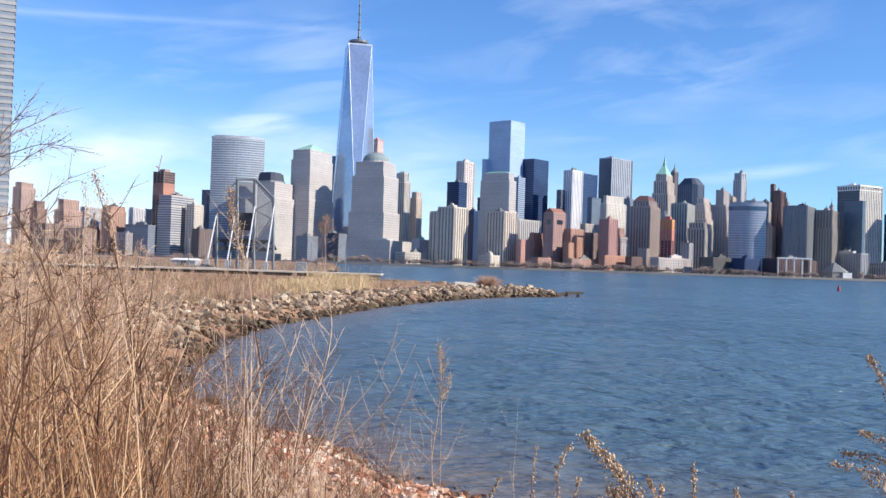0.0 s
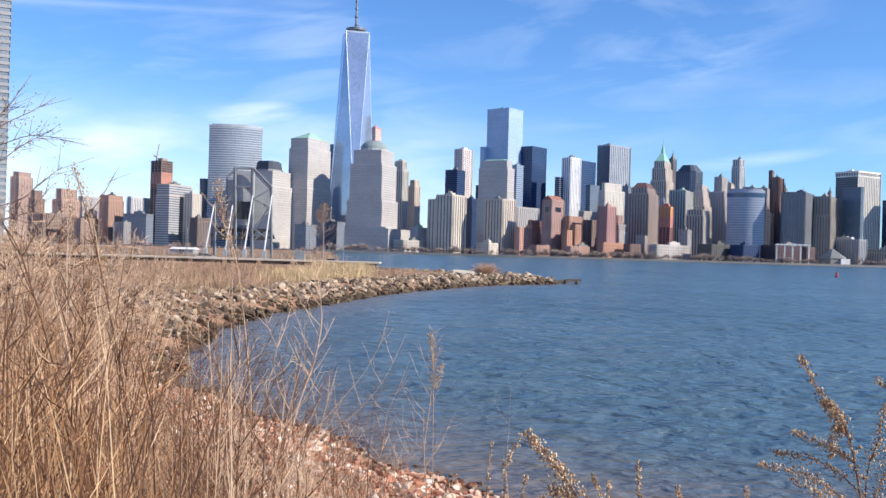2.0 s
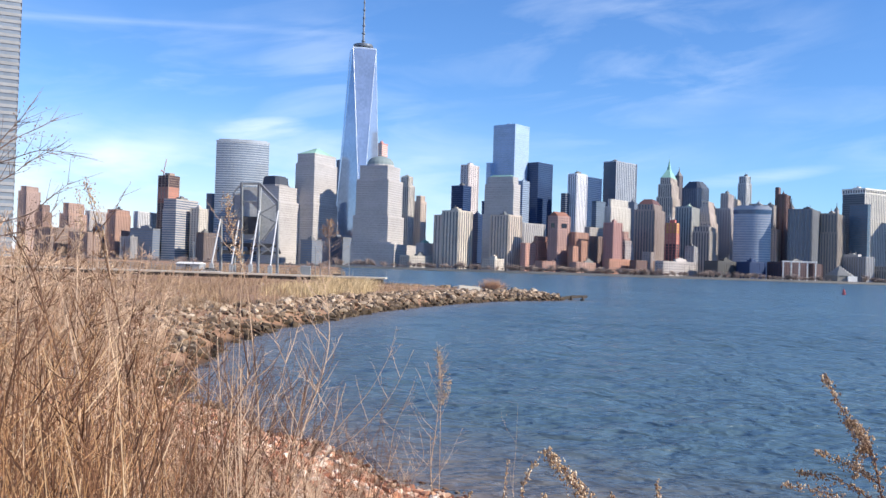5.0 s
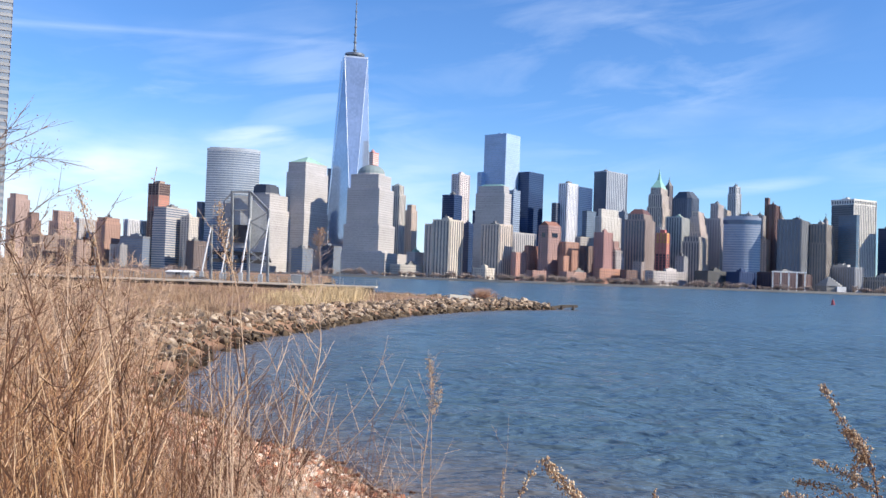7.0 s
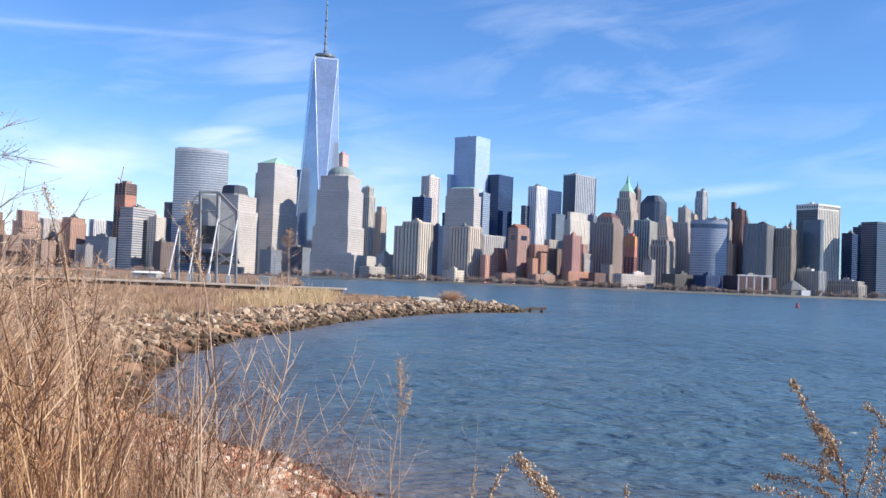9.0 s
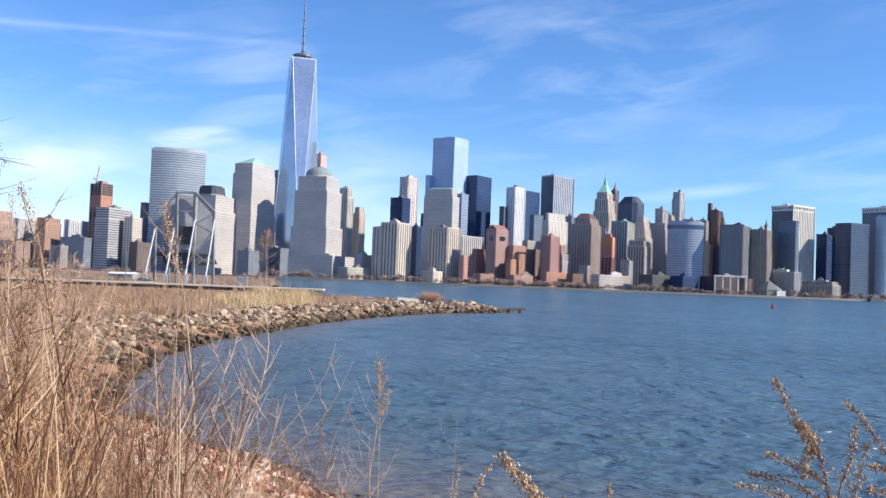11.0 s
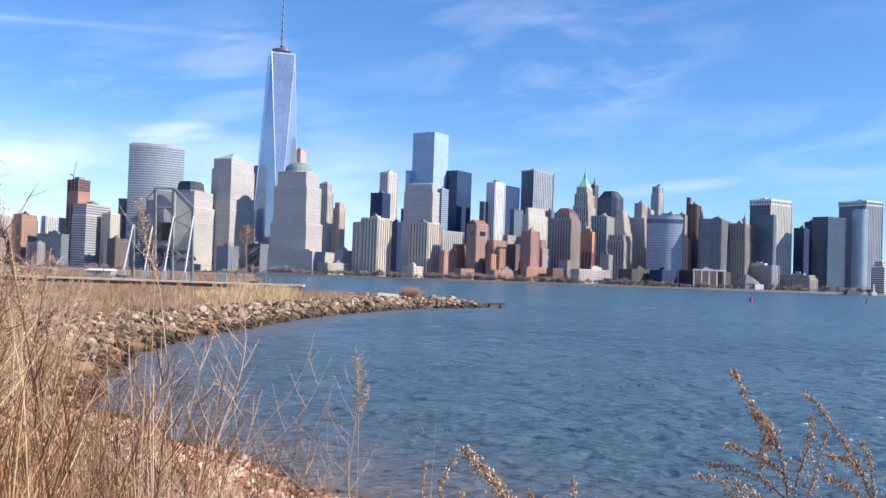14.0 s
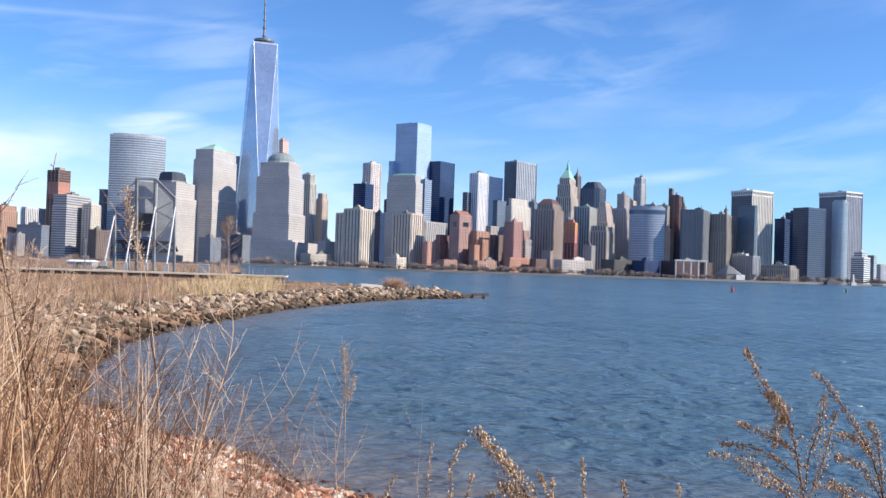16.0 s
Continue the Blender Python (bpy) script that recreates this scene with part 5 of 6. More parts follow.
def weed(name, label, stem, radius, mat, seed, twigs=8, seeds=0, reach=0.25, bead=0.004, spread=0.015, branches=()):
    """A dry plant. stem: from low to high; it goes on down to the ground; branches: lines of their own."""
    rng = random.Random(seed)
    top = [Vector(p) for p in stem]
    foot = Vector((top[0].x + 0.02, top[0].y + 0.03, float(land_height(top[0].x, top[0].y)) - 0.03))
    step = max(0.05, (top[1] - top[0]).length)
    count = max(1, min(14, round((top[0] - foot).length / step)))
    root = [foot.lerp(top[0], k / count) for k in range(count)]
    ob = empty(name, pose(*foot), label, "weed", "dry weeds on the bank")
    n = 30
    line = [p - foot for p in smooth_line(root + top, n)]
    bare = (count - 0.3) / (count + len(top) - 1)
    Shape().tube(line, [radius * (1 - 0.75 * max(0, k / n - bare) / (1 - bare)) for k in range(n + 1)], 5).ob("stem", mat, ob)
    if seeds:
        sh = Shape()
        beads(sh, line, seeds, spread, bead, rng, bare + (1 - bare) * 0.12)
        tagged(sh.ob("seed_head", SEED, ob), kind="stuff")
    for b in branches:
        bl = [p - foot for p in smooth_line(b, 10)]
        part = Shape().tube(bl, [radius * 0.7 * (1 - 0.75 * k / 10) for k in range(11)], 4).ob("branch", mat, ob)
        sh = Shape()
        beads(sh, bl, int(seeds * 0.62), spread * 0.85, bead * 0.92, rng, 0.2)
        if sh.v:
            tagged(sh.ob("seed_head", SEED, part), kind="stuff")
    for k in range(twigs):
        i = rng.randint(int(n * (bare * 0.7 + 0.2)), n - 2)
        a = rng.uniform(0, 6.28)
        d = Vector((math.cos(a), math.sin(a) * 0.6, rng.uniform(0.6, 1.9))).normalized()
        r = reach * rng.uniform(0.4, 1.2) * (1.25 - i / n) + 0.05
        mid = line[i] + d * r * 0.5 + Vector((0, 0, -0.03 * r))
        end = line[i] + d * r + Vector((0, 0, 0.15 * r))
        sh = Shape().tube([line[i], mid, end], [radius * 0.45, radius * 0.32, radius * 0.14], 3)
        for j in range(rng.randint(1, 4)):
            p = line[i].lerp(end, rng.uniform(0.3, 0.9))
            e = p + (d + Vector([rng.uniform(-0.8, 0.8) for _ in range(3)])).normalized() * r * rng.uniform(0.2, 0.5)
            sh.tube([p, e], [radius * 0.25, radius * 0.1], 3)
        sh.ob("branch", mat, ob)
    return ob


MUGWORT = "dry seeding mugwort bush at the bank's edge"
low_branches = [[(0.417, 0.85, 3.386), (0.379, 0.83, 3.410), (0.347, 0.82, 3.427), (0.307, 0.81, 3.435)],
                [(0.424, 0.84, 3.347), (0.391, 0.82, 3.393), (0.354, 0.8, 3.414), (0.333, 0.8, 3.426)],
                [(0.408, 0.85, 3.430), (0.387, 0.86, 3.443), (0.358, 0.87, 3.454)],
                [(0.414, 0.85, 3.403), (0.393, 0.86, 3.422), (0.365, 0.86, 3.433), (0.341, 0.87, 3.434)]]
high_branches = [[(0.418, 0.85, 3.393), (0.416, 0.84, 3.429), (0.421, 0.83, 3.460), (0.425, 0.83, 3.488)],
                 [(0.420, 0.85, 3.382), (0.447, 0.87, 3.421), (0.463, 0.88, 3.465)],
                 [(0.399, 0.85, 3.462), (0.390, 0.85, 3.459), (0.385, 0.85, 3.435)],
                 [(0.402, 0.85, 3.451), (0.389, 0.85, 3.471), (0.376, 0.85, 3.487)],
                 [(0.396, 0.84, 3.458), (0.388, 0.84, 3.476), (0.378, 0.84, 3.487)]]
weed("mugwort", MUGWORT, [(0.430, 0.85, 3.329), (0.417, 0.85, 3.386), (0.408, 0.85, 3.430), (0.399, 0.85, 3.464), (0.378, 0.85, 3.488), (0.364, 0.85, 3.512), (0.355, 0.85, 3.527)],
     0.0012, STALK, 1, 0, 340, 0.1, 0.00112, 0.0068,
     branches=low_branches + high_branches)
weed("mugwort", MUGWORT, [(0.538, 0.9, 3.308), (0.527, 0.9, 3.375), (0.512, 0.9, 3.421), (0.491, 0.9, 3.454), (0.471, 0.9, 3.482), (0.450, 0.9, 3.502)],
     0.0012, STALK, 2, 0, 340, 0.1, 0.00115, 0.0072,
     branches=([(0.527, 0.9, 3.370), (0.502, 0.9, 3.407), (0.474, 0.9, 3.417)],
               [(0.514, 0.9, 3.419), (0.498, 0.9, 3.434), (0.476, 0.9, 3.439)],
               [(0.527, 0.9, 3.376), (0.532, 0.92, 3.424), (0.522, 0.92, 3.450)],
               [(0.534, 0.9, 3.330), (0.491, 0.9, 3.376), (0.469, 0.9, 3.392)],
               [(0.534, 0.9, 3.330), (0.497, 0.88, 3.381), (0.444, 0.88, 3.391)],
               [(0.528, 0.9, 3.370), (0.544, 0.9, 3.422), (0.549, 0.9, 3.456)]))
weed("mugwort", "low dry mugwort with dense seed heads", [(0.196, 1, 3.297), (0.180, 1, 3.351), (0.161, 1, 3.378), (0.142, 1, 3.398), (0.123, 1, 3.419)],
     0.0013, STALK, 3, 0, 620, 0.1, 0.0014, 0.015, branches=([(0.196, 1, 3.303), (0.174, 1, 3.345), (0.152, 1, 3.362)],))


def slim_mugwort(seed, pts):
    weed("mugwort", "slim dry seeding mugwort stem", pts, 0.0009, STALK, seed, 0, 130, 0.05, 0.0013, 0.0065)


slim_mugwort(30, [(0.117, 1.1, 3.264), (0.108, 1.1, 3.330), (0.109, 1.1, 3.367), (0.123, 1.1, 3.389)])
slim_mugwort(31, [(0.125, 1.1, 3.264), (0.127, 1.1, 3.318), (0.134, 1.1, 3.352)])
slim_mugwort(32, [(0.225, 1.05, 3.282), (0.217, 1.05, 3.333), (0.200, 1.05, 3.369)])
slim_mugwort(33, [(0.257, 1.05, 3.283), (0.256, 1.05, 3.340), (0.253, 1.05, 3.382)])
slim_mugwort(34, [(0.291, 1, 3.300), (0.291, 1, 3.336), (0.286, 1, 3.367)])
slim_mugwort(35, [(0.136, 1, 3.295), (0.131, 1, 3.338), (0.143, 1, 3.353)])
slim_mugwort(36, [(0.041, 1.3, 3.200), (0.037, 1.3, 3.263), (0.054, 1.3, 3.304)])
slim_mugwort(37, [(0.092, 1.3, 3.201), (0.097, 1.3, 3.272), (0.103, 1.3, 3.351)])
slim_mugwort(38, [(0.242, 1.1, 3.267), (0.232, 1.1, 3.314), (0.231, 1.1, 3.347)])
slim_mugwort(39, [(0.464, 1.3, 3.212), (0.462, 1.3, 3.259), (0.460, 1.3, 3.298)])

# tall single stalks among the grass
TALL_WEED = "tall dry brown weed stalk with fine side twigs"
def tall_weed(seed, pts, r, mat, seeds, twigs):
    weed("tall_weed", TALL_WEED, pts, r * 0.75, mat, seed, twigs, seeds, 0.5 if pts[0][1] > 5 else 0.3, 0.0042, 0.028)


tall_weed(60, [(-0.978, 3.2, 2.701), (-1.006, 3.2, 2.836), (-1.041, 3.2, 3.048), (-1.071, 3.2, 3.203), (-1.109, 3.2, 3.376), (-1.147, 3.2, 3.530), (-1.196, 3.2, 3.704), (-1.246, 3.2, 3.868)], 0.006, STALK, 70, 8)
tall_weed(61, [(-1.093, 3, 2.753), (-1.164, 3, 3.005), (-1.226, 3, 3.258), (-1.283, 3, 3.438), (-1.336, 3, 3.582), (-1.394, 3, 3.672)], 0.006, STALK, 0, 14)
tall_weed(62, [(-1.550, 4, 3.073), (-1.605, 4, 3.290), (-1.659, 4, 3.482), (-1.724, 4, 3.626)], 0.006, PALE_TWIG, 0, 12)
tall_weed(63, [(-1.176, 6, 2.659), (-1.200, 6, 2.876), (-1.238, 6, 3.166), (-1.296, 6, 3.529), (-1.382, 6, 3.745), (-1.426, 6, 3.999)], 0.008, PALE_TWIG, 130, 8)
tall_weed(64, [(-1.008, 6.5, 2.233), (-0.920, 6.5, 2.590), (-0.840, 6.5, 2.829), (-0.797, 6.5, 3.106), (-0.823, 6.5, 3.342), (-0.860, 6.5, 3.546)], 0.009, PALE_TWIG, 0, 22)
tall_weed(65, [(-0.043, 8, 1.563), (-0.077, 8, 1.901), (-0.039, 8, 2.290), (-0.016, 8, 2.679), (-0.051, 8, 2.901)], 0.007, PALE_TWIG, 120, 14)
tall_weed(66, [(-0.979, 7, 2.089), (-0.734, 7, 2.435), (-0.529, 7, 2.695), (-0.368, 7, 3.018)], 0.006, PALE_TWIG, 0, 5)
tall_weed(67, [(-0.895, 7, 2.133), (-0.646, 7, 2.331), (-0.399, 7, 2.614), (-0.223, 7, 2.992)], 0.006, PALE_TWIG, 0, 5)
tall_weed(68, [(-0.529, 8, 1.598), (-0.441, 8, 1.891), (-0.401, 8, 2.207), (-0.274, 8, 2.526)], 0.006, PALE_TWIG, 0, 10)
tall_weed(69, [(-0.520, 7.5, 1.768), (-0.508, 7.5, 2.132), (-0.480, 7.5, 2.451), (-0.470, 7.5, 2.724)], 0.005, STALK, 0, 8)
tall_weed(70, [(-0.779, 5.5, 2.213), (-0.822, 5.5, 2.545), (-0.813, 5.5, 2.811), (-0.771, 5.5, 3.079)], 0.006, STALK, 0, 16)
tall_weed(71, [(-0.797, 5, 2.276), (-0.791, 5, 2.579), (-0.782, 5, 2.821), (-0.835, 5, 3.062)], 0.006, STALK, 0, 16)
tall_weed(72, [(-0.903, 4, 2.534), (-0.918, 4, 2.775), (-0.905, 4, 2.994), (-0.948, 4, 3.235), (-0.967, 4, 3.453)], 0.005, STALK, 0, 16)
tall_weed(73, [(-1.023, 3.5, 2.661), (-1.036, 3.5, 2.872), (-1.046, 3.5, 3.084), (-1.010, 3.5, 3.297)], 0.005, STALK, 0, 14)
tall_weed(74, [(-0.267, 9, 1.302), (-0.382, 9, 1.490), (-0.170, 9, 1.741), (-0.206, 9, 2.040)], 0.006, PALE_TWIG, 0, 8)
tall_weed(75, [(0.746, 9, 1.167), (0.708, 9, 1.547), (0.725, 9, 1.929), (0.730, 9, 2.339)], 0.003, PALE_TWIG, 0, 3)

# feathery seed plumes that top some of the stalks
for k, (pts, count, spread) in enumerate((([(-1.147, 3.2, 3.530), (-1.170, 3.2, 3.666), (-1.208, 3.2, 3.781), (-1.250, 3.2, 3.873)], 420, 0.045),
                                          ([(-1.319, 6, 3.565), (-1.375, 6, 3.745), (-1.408, 6, 3.890), (-1.431, 6, 4.043)], 420, 0.075),
                                          ([(-0.011, 8, 2.485), (-0.001, 8, 2.655), (-0.029, 8, 2.800), (-0.057, 8, 2.920)], 300, 0.07),
                                          ([(-0.009, 8, 2.436), (0.036, 8, 2.535), (0.062, 8, 2.657)], 150, 0.05),
                                          ([(-1.583, 4, 3.630), (-1.570, 4, 3.752), (-1.591, 4, 3.897)], 260, 0.05),
                                          ([(-1.841, 4, 3.501), (-1.821, 4, 3.623), (-1.833, 4, 3.696)], 200, 0.05))):
    weed("plumed_weed", "tall dry weed with a feathery seed plume", pts, 0.0022, PALE_TWIG, 90 + k, 4, count, 0.15, 0.0013 * pts[0][1] ** 0.5 * (1.35 if pts[0][1] > 5 else 1.0), spread * (1.0 if pts[0][1] > 5 else 0.8))


BUD_BARK = material("budding_bark", (0.13, 0.085, 0.065), (0.36, 0.25, 0.19), 0.85, 8, random_mix=0.4)


def branch_tree():
    """A bare tree whose twigs with dry buds reach over the bank."""
    ob = empty("bare_tree", pose(-4.6, 7, float(land_height(-4.6, 7)) - 0.05), "bare budding tree leaning over the bank", "tree")
    o = ob.matrix_world.translation
    rng = random.Random(15)
    trunk = [Vector(p) for p in ((0, 0, 0), (0.05, 0, 1.2), (0.2, 0.0, 2.2), (0.15, 0, 3.2), (0.3, 0, 4.4))]
    Shape().tube(smooth_line(trunk, 10), [0.06 - 0.005 * k for k in range(11)], 7).ob("trunk", BUD_BARK, ob)
    limbs = ([(-3.754, 7, 4.019), (-3.510, 7, 4.304), (-3.304, 7, 4.474), (-3.137, 7, 4.560), (-2.987, 7, 4.642)], [(-3.759, 7, 4.147), (-3.298, 7, 4.333), (-3.067, 7, 4.405), (-2.823, 7, 4.374)],
             [(-3.743, 7, 3.764), (-3.195, 7, 3.901), (-3.010, 7, 4.044), (-2.840, 7, 4.177)], [(-3.633, 7, 4.194), (-3.349, 7, 4.523), (-3.235, 7, 4.651), (-3.187, 7, 4.742)],
             [(-3.709, 7, 3.978), (-3.314, 7, 4.204), (-3.149, 7, 4.329), (-2.919, 7, 4.448)], [(-3.697, 7, 3.681), (-3.233, 7, 3.781), (-3.066, 7, 3.850), (-2.944, 7, 4.004)])
    for limb in limbs:
        root = trunk[2] if limb[0][2] < 4.2 else trunk[3]
        line = smooth_line([root] + [Vector(p) - o for p in limb], 14)
        sh = Shape().tube(line, [0.006 * (1 - 0.85 * k / 14) + 0.0008 for k in range(15)], 5)
        for j in range(16):
            i = rng.randint(6, 13)
            d = (line[i + 1] - line[i]).normalized() + Vector([rng.uniform(-0.8, 0.8) for _ in range(3)])
            e = line[i] + d.normalized() * rng.uniform(0.08, 0.3)
            sh.tube([line[i], e], [0.0026, 0.001], 3)
        br = sh.ob("branch", BUD_BARK, ob)
        bud = Shape()
        beads(bud, line, 30, 0.16, 0.0055, rng, 0.5)
        tagged(bud.ob("bud", BUD_BARK, br), kind="stuff")


branch_tree()


def stem_field():
    """The dense stand of dry stems on the bank, too many to count."""
    rng = random.Random(3)
    straw, dark = Shape(), Shape()
    pts = []
    while len(pts) < 2500:
        az = -rng.uniform(7.0, 52) if rng.random() < 0.93 else -rng.uniform(2, 9)
        d = 1.9 + 9.5 * rng.random() ** 1.3
        if az > -13 and d < 3:
            continue
        if az > -27 and rng.random() < 0.25 + (27 + az) / 24:
            continue
        pts.append((d * math.sin(radians(az)), d * math.cos(radians(az)), d))
    for k in range(750):
        az, d = -rng.uniform(17, 40), rng.uniform(6.5, 15)
        pts.append((d * math.sin(radians(az)), d * math.cos(radians(az)), d))
    for k in range(1500):
        az, d = -rng.uniform(50, 150), rng.uniform(1.3, 8)
        pts.append((d * math.sin(radians(az)), d * math.cos(radians(az)), d))
    for k in range(700):
        az, d = -rng.uniform(17, 34), rng.uniform(2.1, 4.2)
        pts.append((d * math.sin(radians(az)), d * math.cos(radians(az)), d))
    zs = land_height(np.array([p[0] for p in pts]), np.array([p[1] for p in pts]))
    for (x, y, d), z in zip(pts, zs):
        az = math.degrees(math.atan2(x, y))
        z = float(z)
        tall = 0.75 + 1.15 * rng.random() if az < -14 else rng.uniform(0.5, 1.25)
        if rng.random() < 0.12 and az < -14:
            tall *= 1.15
        if d > 6.5 and az < -14:
            tall += 0.3
        tall = min(tall, 1.62 + 0.03 * d + rng.uniform(-0.15, 0.12))
        lean = Vector((rng.gauss(0.0, 0.065) - 0.03, rng.gauss(0, 0.06), 1)).normalized()
        bend = Vector((rng.gauss(-0.05, 0.12), rng.gauss(0, 0.1), -abs(rng.gauss(0, 0.05))))
        base = Vector((x, y, z - 0.03))
        line = [base + lean * tall * t + bend * tall * t * t for t in (0, 0.3, 0.6, 0.85, 1.0)]
        r = rng.uniform(0.0012, 0.0030)
        sh = dark if rng.random() < 0.30 else straw
        if sh is dark and d < 6.5:
            r *= 1.7
        sh.tube(line, [r, r * 0.9, r * 0.75, r * 0.5, r * 0.25], 3)
        for j in range(rng.randint(0, 7)):
            i = rng.randint(1, 3)
            p = line[i].lerp(line[i + 1], rng.random())
            a = rng.uniform(0, 6.28)
            e = p + Vector((math.cos(a), math.sin(a), rng.uniform(0.4, 1.8))).normalized() * rng.uniform(0.06, 0.3)
            sh.tube([p, (p + e) * 0.5 + Vector((0, 0, -0.01)), e], [r * 0.5, r * 0.4, r * 0.2], 3)
    tagged(straw.ob("dry_grass", STRAW), "dense tan dry stems standing on the bank", "dry grass", kind="stuff")
    tagged(dark.ob("dry_stems", STALK), "dark brown dry weed stems among the grass", "dry grass", kind="stuff")


stem_field()


def twiggy_weeds():
    """Pale many-branched dry weeds between the grass and the water."""
    rng = random.Random(44)
    for k in range(85):
        az = radians(-1.5 - 15.5 * rng.random() ** 0.75)
        d = rng.uniform(4.2, 9.0)
        x, y = d * math.sin(az), d * math.cos(az)
        z = float(land_height(x, y))
        h = rng.uniform(0.75, 1.5) * (1.0 if az < -0.12 else 0.78)
        lean = rng.gauss(0.05, 0.13)
        pts = [(x, y, z - 0.03), (x + lean * 0.2 * h, y, z + h * 0.35), (x + lean * 0.6 * h, y + 0.03, z + h * 0.7), (x + lean * 1.3 * h, y + 0.02, z + h)]
        weed("twiggy_weed", "pale dry many-branched weed by the water", pts, rng.uniform(0.0026, 0.0050), PALE_TWIG if rng.random() < 0.5 else STALK, 200 + k, rng.randint(10, 20), 0, 0.42)


twiggy_weeds()


def dry_shrubs():
    """Bushy stands of fine pinkish-brown twigs at the back of the bank."""
    rng = random.Random(58)
    for k in range(36):
        az, d = radians(-rng.uniform(17.5, 31)), rng.uniform(8, 15)
        x, y = d * math.sin(az), d * math.cos(az)
        z = float(land_height(x, y)) - 0.04
        ob = empty("dry_shrub", pose(x, y, z), "bushy leafless shrub of fine pinkish-brown twigs", "shrub", "shrubs at the back of the bank")
        h = (3.85 if az > -0.35 else 4.05) - z + rng.uniform(-0.35, 0.2)
        for j in range(rng.randint(5, 8)):
            a, sway = rng.uniform(0, 6.28), rng.uniform(0.05, 0.32)
            top = Vector((math.cos(a) * sway * h, math.sin(a) * sway * h, h * rng.uniform(0.7, 1.0)))
            line = smooth_line([Vector((0, 0, 0)), top * 0.35 + Vector((0, 0, 0.08)), top * 0.7, top], 12)
            sh = Shape().tube(line, [0.0075 * (1 - 0.8 * i / 12) for i in range(13)], 4)
            for n in range(38):
                i = rng.randint(6, 11)
                d1 = (top.normalized() * 0.9 + Vector([rng.uniform(-1, 1) for _ in range(3)])).normalized()
                r = rng.uniform(0.12, 0.42) * (1.2 - i / 14)
                e = line[i] + d1 * r
                sh.tube([line[i], e], [0.0034, 0.0012], 3)
                for q in range(2):
                    p = line[i].lerp(e, rng.uniform(0.3, 0.9))
                    sh.tube([p, p + (d1 + Vector([rng.uniform(-0.8, 0.8) for _ in range(3)])).normalized() * r * 0.45], [0.0024, 0.001], 3)
            sh.ob("branch", PALE_TWIG if rng.random() < 0.75 else STALK, ob)


dry_shrubs()


def front_stalks():
    """Stout dark stalks that stand out before the grass."""
    rng = random.Random(71)
    for k in range(84):
        az = radians(-rng.uniform(6.0, 29))
        d = rng.uniform(2.5, 5.2)
        x, y = d * math.sin(az), d * math.cos(az)
        z = float(land_height(x, y))
        h = rng.uniform(1.05, 1.65) if az < -0.17 else rng.uniform(0.8, 1.3)
        lean = rng.gauss(-0.06, 0.055)
        pts = [(x + lean * h * t ** 1.2 + rng.gauss(0, 0.008), y + rng.gauss(0, 0.015), z + h * t) for t in (0.05, 0.25, 0.5, 0.75, 1.0)]
        weed("stout_weed", "stout dark brown weed stalk before the grass", pts, rng.uniform(0.0036, 0.0058), STALK if rng.random() < 0.75 else PALE_TWIG, 400 + k, rng.randint(5, 13), 0, 0.40)


front_stalks()


def branching_weeds():
    """Upright dry weeds with long rising side twigs that stand before the cove."""
    rng = random.Random(83)
    for k in range(46):
        az, d = radians(-4.5 - 14.5 * rng.random()), rng.uniform(3.6, 6.4)
        x, y = d * math.sin(az), d * math.cos(az)
        z = float(land_height(x, y))
        top = 3.6 - d * rng.uniform(0.075, 0.165) - (0.12 * d * 0.5 if az > -0.13 else 0.0)
        h = max(0.6, top - z)
        lean = rng.gauss(0.03, 0.07)
        pts = [(x + lean * h * t ** 1.3 + rng.gauss(0, 0.01), y + rng.gauss(0, 0.015), z + h * t) for t in (0.04, 0.25, 0.5, 0.75, 1.0)]
        weed("branching_weed", "upright dry weed with long rising side twigs", pts, rng.uniform(0.0034, 0.0056), STALK if rng.random() < 0.5 else PALE_TWIG, 600 + k, rng.randint(11, 19), 0, 0.55)


branching_weeds()


def blades(name, label, mat, spots, low, high, width, seed):
    """Narrow upright blades, two triangles each."""
    rng = random.Random(seed)
    zs = land_height(np.array([p[0] for p in spots]), np.array([p[1] for p in spots]))
    verts, faces = [], []
    for (x, y), z in zip(spots, zs):
        h = rng.uniform(low, high)
        a = rng.uniform(-0.7, 0.7)
        w = width * rng.uniform(0.6, 1.4)
        dx, dy = math.cos(a) * w, math.sin(a) * w
        lx, ly = rng.gauss(0, 0.28) * h, rng.gauss(0, 0.28) * h
        h *= 1.0 + 0.35 * noise.noise((x * 0.4, y * 0.25, seed))
        n = len(verts)
        verts += [(x - dx, y - dy, z - 0.05), (x + dx, y + dy, z - 0.05), (x + lx * 0.4 + dx * 0.7, y + ly * 0.4 + dy * 0.7, z + h * 0.6), (x + lx * 0.4 - dx * 0.7, y + ly * 0.4 - dy * 0.7, z + h * 0.6), (x + lx, y + ly, z + h)]
        faces += [(n, n + 1, n + 2, n + 3), (n + 3, n + 2, n + 4)]
    tagged(mesh_object(name, verts, faces, mat), label, "dry grass", kind="stuff")


